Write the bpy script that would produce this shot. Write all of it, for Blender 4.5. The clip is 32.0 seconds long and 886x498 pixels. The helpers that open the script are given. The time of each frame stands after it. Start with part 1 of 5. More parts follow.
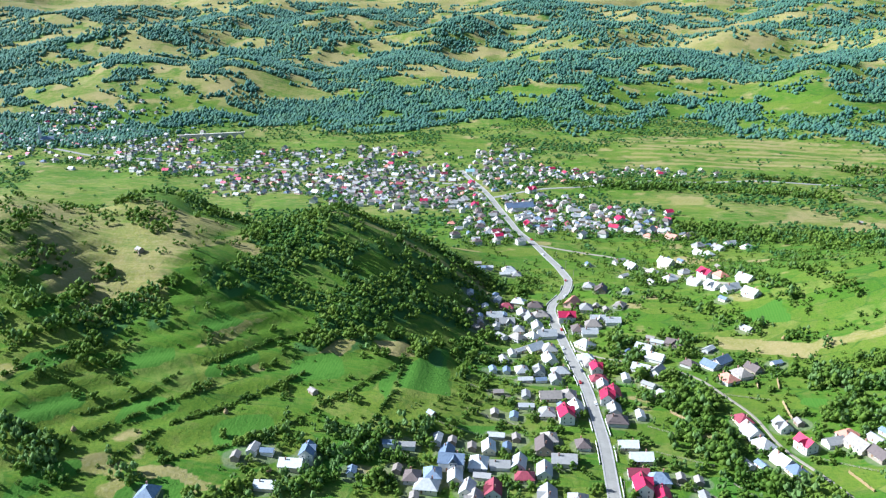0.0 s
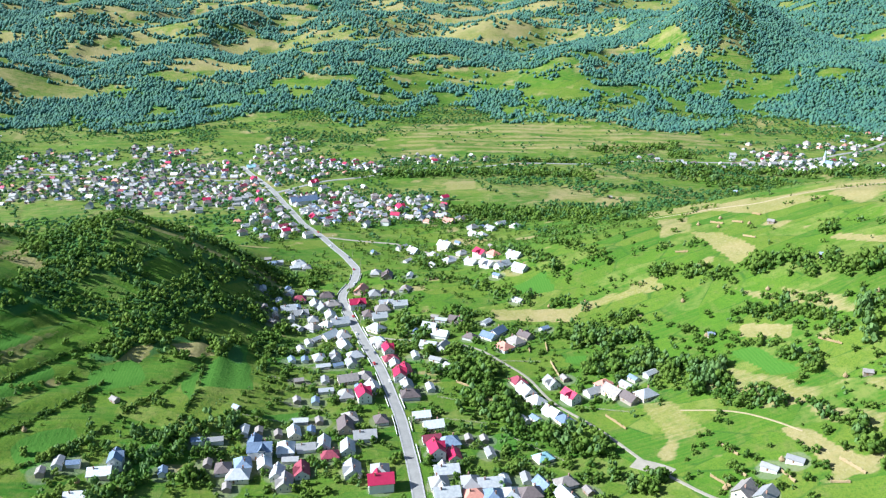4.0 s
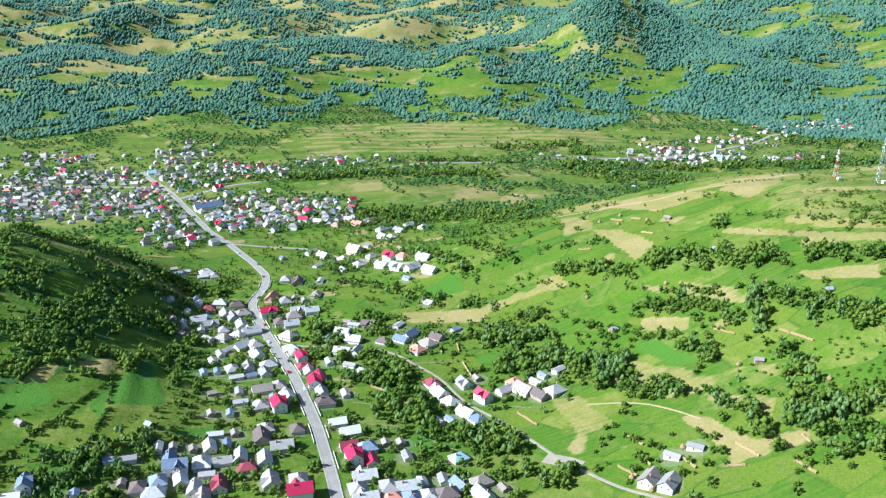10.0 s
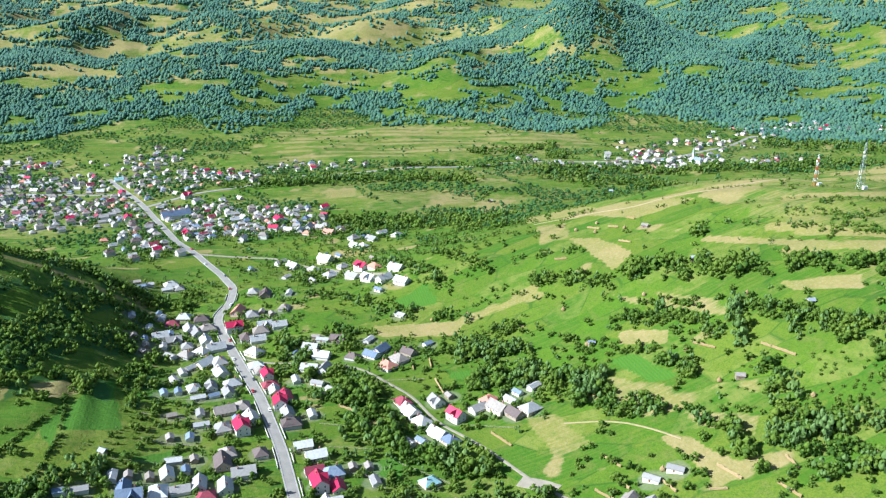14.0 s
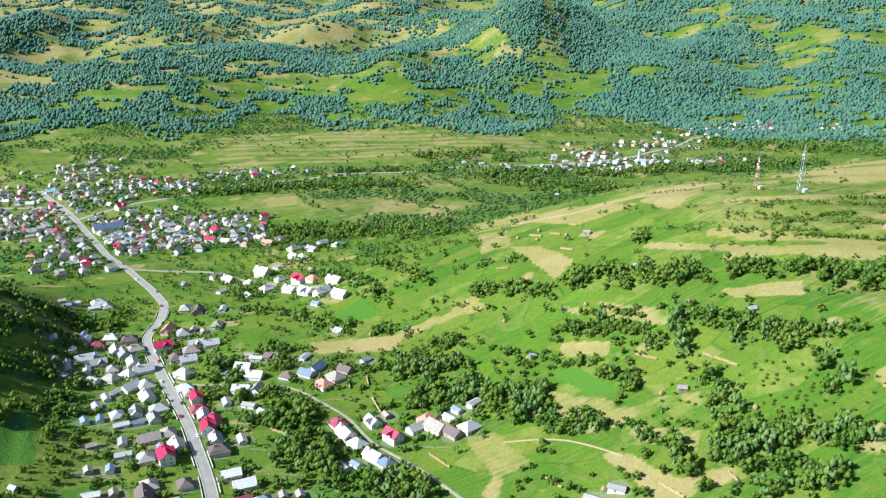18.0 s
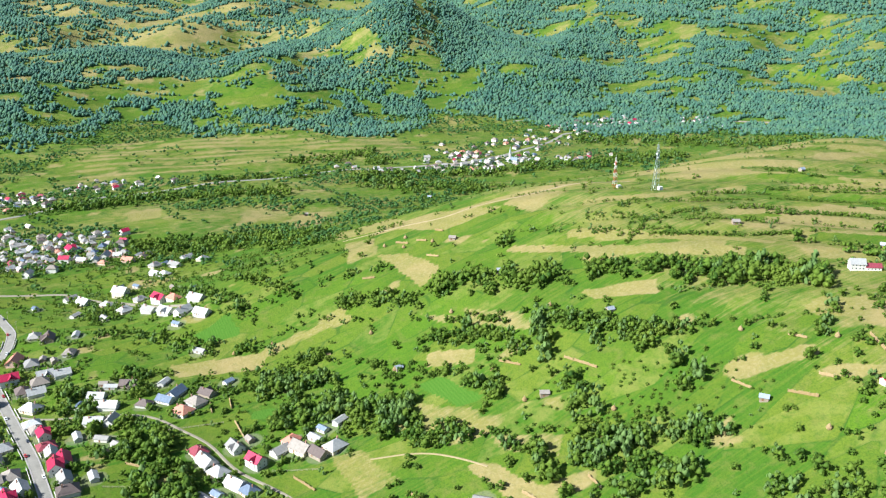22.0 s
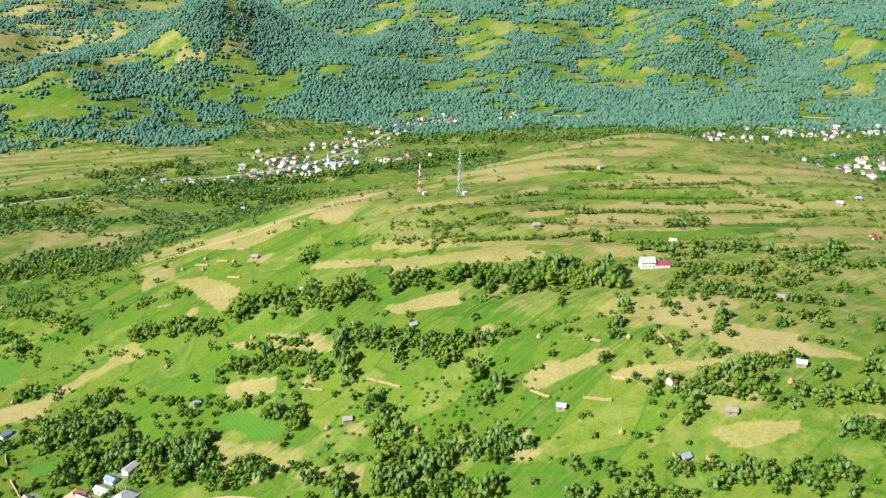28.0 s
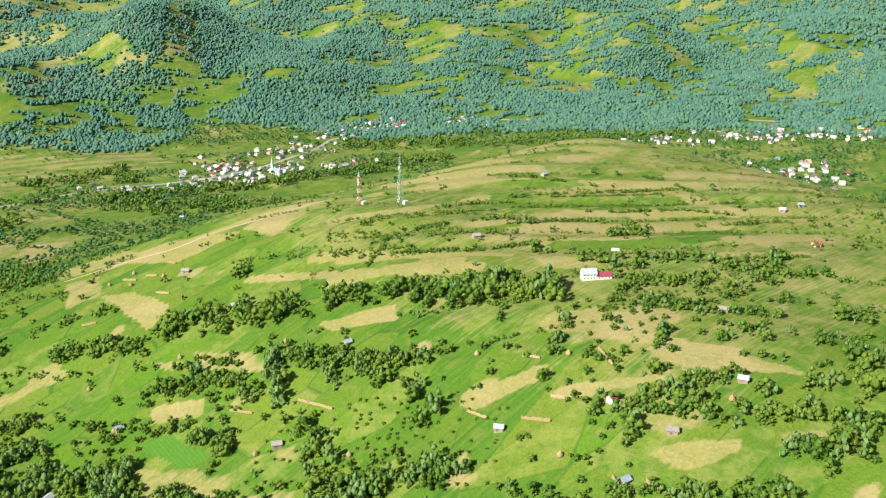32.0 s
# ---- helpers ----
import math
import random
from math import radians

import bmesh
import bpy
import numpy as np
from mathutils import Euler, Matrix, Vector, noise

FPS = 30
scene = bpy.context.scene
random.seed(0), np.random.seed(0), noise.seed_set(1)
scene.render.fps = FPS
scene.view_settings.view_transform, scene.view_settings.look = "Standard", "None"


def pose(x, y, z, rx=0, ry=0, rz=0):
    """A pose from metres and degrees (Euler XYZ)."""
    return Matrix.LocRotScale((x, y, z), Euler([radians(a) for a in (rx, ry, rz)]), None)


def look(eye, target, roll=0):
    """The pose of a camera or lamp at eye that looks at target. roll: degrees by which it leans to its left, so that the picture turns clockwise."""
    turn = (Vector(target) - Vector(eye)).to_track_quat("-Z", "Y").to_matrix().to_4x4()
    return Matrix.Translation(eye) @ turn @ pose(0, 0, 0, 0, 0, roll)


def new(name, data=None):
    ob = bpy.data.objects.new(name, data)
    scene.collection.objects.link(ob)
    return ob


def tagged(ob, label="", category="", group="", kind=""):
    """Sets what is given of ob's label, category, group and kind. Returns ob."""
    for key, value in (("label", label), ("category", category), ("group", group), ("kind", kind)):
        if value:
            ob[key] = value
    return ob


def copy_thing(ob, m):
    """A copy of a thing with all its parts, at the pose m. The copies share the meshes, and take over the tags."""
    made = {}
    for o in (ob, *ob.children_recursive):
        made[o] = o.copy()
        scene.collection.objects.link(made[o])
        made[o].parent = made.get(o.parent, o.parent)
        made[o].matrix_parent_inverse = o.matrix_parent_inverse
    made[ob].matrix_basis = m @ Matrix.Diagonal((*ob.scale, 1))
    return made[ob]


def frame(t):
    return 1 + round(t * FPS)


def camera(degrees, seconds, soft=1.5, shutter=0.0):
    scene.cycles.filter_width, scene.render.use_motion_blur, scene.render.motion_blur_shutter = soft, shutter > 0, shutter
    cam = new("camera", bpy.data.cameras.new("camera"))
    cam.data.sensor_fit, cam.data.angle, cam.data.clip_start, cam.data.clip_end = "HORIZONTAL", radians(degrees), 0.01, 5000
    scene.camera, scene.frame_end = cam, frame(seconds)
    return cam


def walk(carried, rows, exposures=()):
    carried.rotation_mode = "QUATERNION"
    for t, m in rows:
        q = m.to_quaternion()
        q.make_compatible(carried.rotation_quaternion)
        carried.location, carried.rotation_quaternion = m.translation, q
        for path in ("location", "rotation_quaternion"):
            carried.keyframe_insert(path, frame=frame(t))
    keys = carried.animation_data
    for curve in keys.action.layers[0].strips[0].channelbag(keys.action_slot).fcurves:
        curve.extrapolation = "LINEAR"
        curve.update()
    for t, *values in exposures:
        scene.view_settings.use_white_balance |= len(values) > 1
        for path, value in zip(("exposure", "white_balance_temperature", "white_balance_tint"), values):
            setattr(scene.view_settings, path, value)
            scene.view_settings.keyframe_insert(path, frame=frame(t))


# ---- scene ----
cam = camera(54, 32.0, soft=1.25)
PATH = [
    (0.0, pose(-0.00, -0.00, 259.97, 72.727, 0.448, 8.711)),
    (0.5, pose(0.55, -4.65, 261.39, 72.619, 0.495, 7.072)),
    (1.0, pose(0.96, -9.32, 263.15, 72.533, 0.506, 5.421)),
    (1.5, pose(1.29, -14.14, 265.28, 72.417, 0.365, 3.475)),
    (2.0, pose(1.43, -19.19, 267.67, 72.248, 0.256, 1.095)),
    (2.5, pose(1.38, -24.18, 270.14, 72.089, 0.104, -1.101)),
    (3.0, pose(0.95, -28.81, 272.49, 71.944, 0.071, -3.047)),
    (3.5, pose(0.16, -32.79, 274.55, 71.859, 0.049, -4.557)),
    (5.5, pose(-4.49, -45.25, 281.24, 71.562, -0.129, -9.245)),
    (6.0, pose(-5.29, -47.37, 282.56, 71.535, -0.200, -9.903)),
    (6.5, pose(-5.82, -48.61, 283.49, 71.493, -0.209, -10.413)),
    (7.0, pose(-6.10, -49.11, 284.14, 71.476, -0.218, -10.802)),
    (7.5, pose(-6.16, -49.04, 284.61, 71.475, -0.230, -11.119)),
    (8.0, pose(-6.01, -48.43, 284.96, 71.473, -0.235, -11.407)),
    (8.5, pose(-5.67, -47.37, 285.28, 71.475, -0.212, -11.623)),
    (9.0, pose(-5.17, -45.96, 285.57, 71.467, -0.215, -11.827)),
    (9.5, pose(-4.54, -44.28, 285.81, 71.465, -0.191, -12.070)),
    (10.0, pose(-3.74, -42.38, 286.00, 71.474, -0.191, -12.282)),
    (10.5, pose(-2.77, -40.25, 286.18, 71.494, -0.179, -12.471)),
    (11.0, pose(-1.65, -37.95, 286.32, 71.515, -0.177, -12.679)),
    (11.5, pose(-0.38, -35.45, 286.42, 71.529, -0.124, -12.945)),
    (12.0, pose(1.07, -32.73, 286.48, 71.530, -0.141, -13.135)),
    (12.5, pose(2.68, -29.82, 286.47, 71.541, -0.141, -13.311)),
    (13.0, pose(4.43, -26.68, 286.40, 71.540, -0.108, -13.462)),
    (13.5, pose(6.37, -23.35, 286.29, 71.543, -0.113, -13.582)),
    (14.0, pose(8.46, -19.92, 286.12, 71.548, -0.135, -13.656)),
    (14.5, pose(10.76, -16.56, 285.94, 71.554, -0.081, -13.785)),
    (16.5, pose(21.78, -4.62, 285.36, 71.608, -0.057, -14.281)),
    (17.0, pose(23.96, -2.55, 285.61, 71.624, -0.022, -14.539)),
    (17.5, pose(25.87, -1.61, 286.19, 71.657, 0.028, -15.196)),
    (18.0, pose(27.66, -1.81, 287.04, 71.630, 0.018, -16.784)),
    (18.5, pose(29.51, -2.65, 288.02, 71.526, -0.073, -19.136)),
    (19.0, pose(31.55, -3.28, 288.99, 71.451, -0.097, -21.106)),
    (19.5, pose(33.92, -3.16, 289.90, 71.429, -0.091, -22.262)),
    (20.0, pose(36.65, -2.18, 290.65, 71.420, -0.058, -22.877)),
    (20.5, pose(39.68, -0.61, 291.27, 71.429, 0.012, -23.277)),
    (21.0, pose(42.87, 1.10, 291.78, 71.430, 0.072, -23.514)),
    (21.5, pose(46.10, 2.43, 292.33, 71.451, 0.100, -23.659)),
    (22.0, pose(49.26, 3.09, 292.97, 71.445, 0.130, -24.562)),
    (22.5, pose(52.35, 3.13, 293.71, 71.369, 0.124, -26.353)),
    (23.0, pose(55.42, 3.06, 294.50, 71.301, 0.107, -27.899)),
    (23.5, pose(58.46, 3.25, 295.24, 71.260, 0.094, -29.003)),
    (24.0, pose(61.54, 3.94, 295.88, 71.260, 0.094, -29.679)),
    (24.5, pose(64.64, 5.07, 296.41, 71.256, 0.112, -30.110)),
    (25.0, pose(67.68, 6.40, 296.87, 71.264, 0.138, -30.449)),
    (25.5, pose(70.69, 7.49, 297.28, 71.299, 0.154, -30.675)),
    (27.5, pose(83.81, 9.24, 298.84, 71.194, 0.226, -34.491)),
    (28.0, pose(86.57, 9.79, 299.23, 71.172, 0.242, -35.511)),
    (28.5, pose(89.21, 10.37, 299.64, 71.158, 0.214, -36.489)),
    (29.0, pose(91.92, 11.08, 299.98, 71.148, 0.162, -37.284)),
    (29.5, pose(94.77, 11.97, 300.24, 71.164, 0.126, -37.732)),
    (30.0, pose(97.71, 13.09, 300.38, 71.186, 0.068, -37.973)),
    (30.5, pose(100.65, 14.38, 300.34, 71.203, -0.005, -38.127)),
    (31.0, pose(103.48, 15.82, 300.16, 71.234, -0.048, -38.240)),
    (31.5, pose(106.18, 17.42, 299.86, 71.269, -0.084, -38.359)),
    (32.0, pose(108.75, 19.14, 299.52, 71.299, -0.120, -38.465)),
]
walk(cam, PATH, ((0, 1.25, 5100, 8), (17, 1.1, 5350, 7), (32, 1.08, 6050, 6)))

# ---- light ----
SUN_TURN, SUN_UP = -91, 35      # degrees: bearing from +y towards +x, height
world = bpy.data.worlds.new("sky")
scene.world = world
world.use_nodes = True
wn = world.node_tree.nodes
sky = wn.new("ShaderNodeTexSky")
sky.sky_type, sky.sun_disc = "NISHITA", False
sky.sun_elevation, sky.sun_rotation = radians(SUN_UP), radians(SUN_TURN)
sky.dust_density, sky.air_density = 1.5, 1.2
wn["Background"].inputs[1].default_value = 0.054
world.node_tree.links.new(sky.outputs[0], wn["Background"].inputs[0])
sun = new("sun", bpy.data.lights.new("sun", "SUN"))
sun.data.energy, sun.data.angle, sun.data.color = 5.0, radians(0.6), (1.0, 0.93, 0.8)
sd = Vector((math.sin(radians(SUN_TURN)) * math.cos(radians(SUN_UP)), math.cos(radians(SUN_TURN)) * math.cos(radians(SUN_UP)), math.sin(radians(SUN_UP))))
sun.matrix_world = look(sd * 800, (0, 0, 0))


# ---- materials ----
def lin(c):
    return (c[0], c[1], c[2], 1)


class Nodes:
    """A small writer for node trees."""

    def __init__(self, name, rough=0.9, metal=0.0, spec=0.3):
        self.mat = bpy.data.materials.new(name)
        self.mat.use_nodes = True
        self.t = self.mat.node_tree
        self.b = self.t.nodes["Principled BSDF"]
        self.b.inputs["Roughness"].default_value, self.b.inputs["Metallic"].default_value = rough, metal
        self.b.inputs["Specular IOR Level"].default_value = spec

    def n(self, kind, **sets):
        node = self.t.nodes.new("ShaderNode" + kind)
        for k, v in sets.items():
            setattr(node, k, v)
        return node

    def link(self, a, b):
        self.t.links.new(a, b)

    def where(self):
        return self.n("NewGeometry").outputs["Position"]

    def noise(self, scale, detail=3, vec=None, rough=0.55):
        node = self.n("TexNoise")
        node.inputs["Scale"].default_value, node.inputs["Detail"].default_value, node.inputs["Roughness"].default_value = scale, detail, rough
        self.link(vec if vec is not None else self.where(), node.inputs["Vector"])
        return node.outputs["Fac"]

    def step(self, x, lo, hi, a=0.0, b=1.0):
        node = self.n("MapRange")
        for i, v in enumerate((lo, hi, a, b)):
            node.inputs[i + 1].default_value = v
        self.link(x, node.inputs[0])
        return node.outputs[0]

    def math(self, op, a, b):
        node = self.n("Math", operation=op)
        for i, v in enumerate((a, b)):
            if isinstance(v, (int, float)):
                node.inputs[i].default_value = v
            else:
                self.link(v, node.inputs[i])
        return node.outputs[0]

    def mix(self, f, a, b, mode="MIX"):
        node = self.n("MixRGB", blend_type=mode)
        for i, v in enumerate((f, a, b)):
            if isinstance(v, (int, float)):
                node.inputs[i].default_value = v
            elif isinstance(v, tuple):
                node.inputs[i].default_value = lin(v)
            else:
                self.link(v, node.inputs[i])
        return node.outputs[0]

    def ramp(self, x, *stops):
        node = self.n("ValToRGB")
        e = node.color_ramp.elements
        while len(e) < len(stops):
            e.new(0.5)
        for el, (p, c) in zip(e, stops):
            el.position, el.color = p, lin(c)
        self.link(x, node.inputs[0])
        return node.outputs[0]

    def bump(self, h, strength, dist):
        node = self.n("Bump")
        node.inputs["Strength"].default_value, node.inputs["Distance"].default_value = strength, dist
        self.link(h, node.inputs["Height"])
        self.link(node.outputs[0], self.b.inputs["Normal"])

    def done(self, colour):
        if isinstance(colour, tuple):
            self.b.inputs["Base Color"].default_value = lin(colour)
        else:
            self.link(colour, self.b.inputs["Base Color"])
        return self.mat


def ground_material():
    m = Nodes("meadow_and_fields", 0.95, 0, 0.1)
    att = m.n("Attribute", attribute_name="cover")
    sep = m.n("SeparateColor")
    m.link(att.outputs["Color"], sep.inputs[0])
    hay, crop, wood = sep.outputs[0], sep.outputs[1], sep.outputs[2]
    vor = m.n("TexVoronoi", feature="F1")
    vor.inputs["Scale"].default_value = 0.019
    warp = m.n("Mapping")
    warp.inputs["Scale"].default_value = (1.0, 2.6, 0.0)
    warp.inputs["Rotation"].default_value = (0, 0, radians(24))
    m.link(m.where(), warp.inputs[0])
    m.link(warp.outputs[0], vor.inputs["Vector"])
    cell = m.n("SeparateColor")
    m.link(vor.outputs["Color"], cell.inputs[0])
    grass = m.mix(m.step(m.noise(0.013, 4), 0.35, 0.65), GRASS_A, GRASS_B)
    grass = m.mix(m.math("MULTIPLY", m.step(cell.outputs[0], 0.2, 0.9), 0.75), grass, GRASS_C)
    grass = m.mix(m.math("MULTIPLY", m.step(cell.outputs[1], 0.7, 0.75), 0.7), grass, (0.045, 0.125, 0.01))
    grass = m.mix(m.math("MULTIPLY", m.step(m.noise(0.11, 5), 0.52, 0.68), 0.55), grass, GRASS_D)
    grass = m.mix(m.math("MULTIPLY", m.step(m.noise(0.9, 4), 0.45, 0.68), 0.5), grass, GRASS_E)
    edge = m.n("TexVoronoi", feature="DISTANCE_TO_EDGE")
    edge.inputs["Scale"].default_value = 0.019
    m.link(warp.outputs[0], edge.inputs["Vector"])
    bank = m.math("MULTIPLY", m.step(edge.outputs["Distance"], 0.012, 0.03, 1.0, 0.0), m.step(m.noise(0.03, 3), 0.42, 0.56))
    grass = m.mix(m.math("MULTIPLY", bank, 0.65), grass, (0.03, 0.085, 0.012))          # uncut banks between the parcels
    lane = m.n("Mapping")
    lane.inputs["Scale"].default_value = (0.035, 0.5, 0.0)
    lane.inputs["Rotation"].default_value = (0, 0, radians(24))
    m.link(m.where(), lane.inputs[0])
    streak = m.step(m.noise(1.0, 4, lane.outputs[0]), 0.42, 0.66)
    grass = m.mix(m.math("MULTIPLY", m.math("MULTIPLY", streak, m.step(cell.outputs[1], 0.3, 0.5)), 0.45), grass, GRASS_C)
    grass = m.mix(m.math("MULTIPLY", m.math("MULTIPLY", m.step(cell.outputs[2], 0.8, 0.84), m.step(m.noise(0.09, 4), 0.4, 0.6)), 0.55), grass, (0.2, 0.215, 0.05))
    fine = m.step(m.noise(0.33, 6, None, 0.7), 0.5, 0.68)
    grass = m.mix(m.math("MULTIPLY", fine, 0.55), grass, (0.04, 0.115, 0.01))
    straw = m.mix(m.step(m.noise(0.018, 2), 0.42, 0.58), (0.315, 0.24, 0.105), (0.25, 0.215, 0.065))
    straw = m.mix(m.math("MULTIPLY", m.step(m.noise(0.07, 5), 0.38, 0.66), 0.6), straw, (0.205, 0.185, 0.06))
    straw = m.mix(m.math("MULTIPLY", m.step(m.noise(0.5, 4), 0.45, 0.7), 0.5), straw, (0.37, 0.295, 0.17))
    rough = m.math("ADD", m.math("MULTIPLY", m.noise(0.1, 5), 0.55), m.math("MULTIPLY", streak, 0.16))
    col = m.mix(m.math("MULTIPLY", m.step(m.math("ADD", hay, rough), 0.72, 1.02), 0.8), grass, straw)
    col = m.mix(m.math("MULTIPLY", m.step(m.noise(0.22, 6, None, 0.7), 0.55, 0.7), 0.3), col, (0.07, 0.13, 0.02))
    wave = m.n("TexWave", wave_type="BANDS")
    wave.inputs["Scale"].default_value, wave.inputs["Distortion"].default_value = 0.16, 1.5
    m.link(m.where(), wave.inputs["Vector"])
    rows = m.mix(m.math("MULTIPLY", wave.outputs["Fac"], 0.35), (0.062, 0.15, 0.016), (0.1, 0.185, 0.026))
    col = m.mix(m.step(crop, 0.4, 0.6), col, rows)
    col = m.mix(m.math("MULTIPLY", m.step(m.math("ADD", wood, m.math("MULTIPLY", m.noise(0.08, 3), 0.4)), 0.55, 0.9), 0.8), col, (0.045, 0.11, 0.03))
    yard = m.step(m.math("ADD", att.outputs["Alpha"], m.math("MULTIPLY", m.noise(0.2, 4), 0.5)), 0.75, 1.0)
    col = m.mix(m.math("MULTIPLY", yard, 0.38), col, m.mix(m.noise(0.6, 4), (0.13, 0.13, 0.08), (0.33, 0.3, 0.25)))
    m.bump(m.math("ADD", m.noise(0.35, 4), m.math("MULTIPLY", m.noise(1.6, 3), 0.5)), 0.5, 1.2)
    return m.done(col)


GRASS_A, GRASS_B, GRASS_C = (0.058, 0.122, 0.010), (0.098, 0.178, 0.012), (0.142, 0.176, 0.022)
GRASS_D, GRASS_E = (0.165, 0.165, 0.042), (0.032, 0.085, 0.010)
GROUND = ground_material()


def speckled(name, a, b, rough=0.85, metal=0.0, scale=0.6, spec=0.3, bump=0.3, dist=0.05):
    """Two tones by object and by grain, with fine relief."""
    m = Nodes(name, rough, metal, spec)
    co = m.n("TexCoord").outputs["Object"]
    rnd = m.n("ObjectInfo").outputs["Random"]
    c = m.mix(rnd, a, b)
    c = m.mix(m.math("MULTIPLY", m.step(m.noise(scale, 5, co), 0.4, 0.75), 0.5), c, tuple(0.62 * v for v in a))
    c = m.mix(m.math("MULTIPLY", m.step(m.noise(scale * 6, 3, co), 0.5, 0.75), 0.25), c, tuple(min(1, 1.3 * v) for v in b))
    m.bump(m.noise(scale * 5, 4, co), bump, dist)
    return m.done(c)


def leaves(name, a, b, c, sheen=0.0):
    m = Nodes(name, 0.7, 0, 0.15)
    # bluish sheen, given to the far forest as a stand-in for haze
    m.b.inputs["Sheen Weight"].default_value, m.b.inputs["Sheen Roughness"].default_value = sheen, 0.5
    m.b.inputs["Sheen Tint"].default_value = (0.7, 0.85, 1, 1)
    g = m.n("NewGeometry")
    isl = g.outputs["Random Per Island"]
    col = m.mix(isl, a, b)
    big = m.noise(0.035, 3)
    col = m.mix(m.math("MULTIPLY", m.step(big, 0.42, 0.68), 0.75), col, c)
    tr = m.n("BsdfTranslucent")
    m.link(m.mix(0.5, col, (0.2, 0.32, 0.03)), tr.inputs[0])
    sh = m.n("MixShader")
    sh.inputs[0].default_value = 0.22
    m.link(m.b.outputs[0], sh.inputs[1])
    m.link(tr.outputs[0], sh.inputs[2])
    m.link(sh.outputs[0], m.t.nodes["Material Output"].inputs[0])
    return m.done(col)


LEAF = leaves("broad_leaves", (0.036, 0.085, 0.012), (0.125, 0.205, 0.024), (0.165, 0.225, 0.03))
LEAF_PALE = leaves("willow_leaves", (0.10, 0.175, 0.05), (0.165, 0.255, 0.08), (0.14, 0.215, 0.05))
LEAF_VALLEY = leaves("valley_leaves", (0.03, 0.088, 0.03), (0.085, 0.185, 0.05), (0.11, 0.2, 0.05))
# far forest: greens shifted to blue, so the distance haze sits in the colour
LEAF_HAZED = leaves("far_leaves_hazed", (0.04, 0.116, 0.086), (0.088, 0.198, 0.135), (0.12, 0.225, 0.11), 0.15)
BARK = speckled("bark", (0.16, 0.12, 0.09), (0.22, 0.18, 0.14), 0.95, bump=0.8)
ASPHALT = speckled("worn_road", (0.25, 0.235, 0.21), (0.31, 0.29, 0.26), 0.9, scale=0.15)
DIRT = speckled("dry_earth", (0.3, 0.24, 0.13), (0.34, 0.27, 0.16), 0.95, scale=0.2)
GRAVEL = speckled("gravel", (0.25, 0.22, 0.17), (0.30, 0.265, 0.205), 0.95, scale=0.2)


# ---- ground ----
K = 1.3          # metres to one unit of the plan in which places below are written
def sst(a):
    a = np.clip(a, 0, 1)
    return a * a * (3 - 2 * a)
def bump(x, y, cx, cy, sx, sy, turn, h):
    c, s = np.cos(np.radians(turn)), np.sin(np.radians(turn))
    u, v = (x - cx) * c + (y - cy) * s, (y - cy) * c - (x - cx) * s
    return h * np.exp(-0.5 * ((u / sx) ** 2 + (v / sy) ** 2))
_lat = np.random.RandomState(7).rand(256, 256)


def soft(x, y, size, shift=0):
    """Smooth random field, 0 to 1, with features about size metres wide."""
    out, amp, tot = 0, 1.0, 0
    for k in range(3):
        u, v = x / size * 2 ** k + 17.3 * shift, y / size * 2 ** k + 9.1 * shift + 5 * k
        i, j = np.floor(u).astype(int), np.floor(v).astype(int)
        a, b = sst(u - i), sst(v - j)
        g = lambda p, q: _lat[p % 256, q % 256]
        out = out + amp * ((g(i, j) * (1 - a) + g(i + 1, j) * a) * (1 - b) + (g(i, j + 1) * (1 - a) + g(i + 1, j + 1) * a) * b)
        tot, amp = tot + amp, amp * 0.5
    return out / tot


WEST_X = (-700, -500, -400, -330, -270, -235, -205, -180, -150, -115, -85, -58, -35)     # ridge west of the road: line and height of its crest
WEST_Y = (480, 465, 460, 458, 466, 456, 470, 495, 525, 535, 538, 540, 540)
WEST_Z = (36, 60, 72, 75, 71, 61, 54, 55, 57, 45, 26, 6, 0)
HILLS = ((-250, 545, 40, 34, 0, 30), (-330, 300, 100, 80, 0, 8), (-75, 365, 34, 34, 0, 6), (-300, 400, 26, 18, 20, 7), (-245, 395, 24, 15, -10, -6), (-350, 380, 34, 26, 0, 5), (-205, 420, 18, 14, 0, 5), (-120, 470, 22, 16, 30, -4))
KNOLLS = ((590, 480, 90, 60, 0, 10), (180, 545, 70, 45, 20, 8), (120, 545, 60, 40, 0, 10))
FAR_HILLS = (
    (769, 1719, 125, 180, -15, 118), (640, 1660, 60, 150, -10, 36), (422, 1567, 75, 150, -10, 66), (880, 1540, 70, 120, -30, 22), (880, 1390, 80, 90, -30, 34),
    (1444, 1849, 190, 240, -35, 44), (1710, 1757, 190, 260, -40, 38), (2074, 1497, 220, 280, -50, 28), (1300, 1500, 110, 150, -40, 34), (1560, 1280, 120, 160, -45, 36))
FAR_HILLS_2 = (
    (-25, 1600, 105, 140, 5, 60), (120, 1720, 120, 120, 0, 34), (-604, 1589, 150, 120, 20, 30), (-955, 1982, 240, 150, 30, 40), (273, 1627, 80, 120, 0, 34),
    (422, 2100, 260, 120, 0, 34), (-320, 1650, 110, 150, 15, 34), (-250, 2250, 260, 140, 5, 40), (1850, 1050, 150, 240, -60, 44), (-800, 1500, 140, 110, 30, 36))
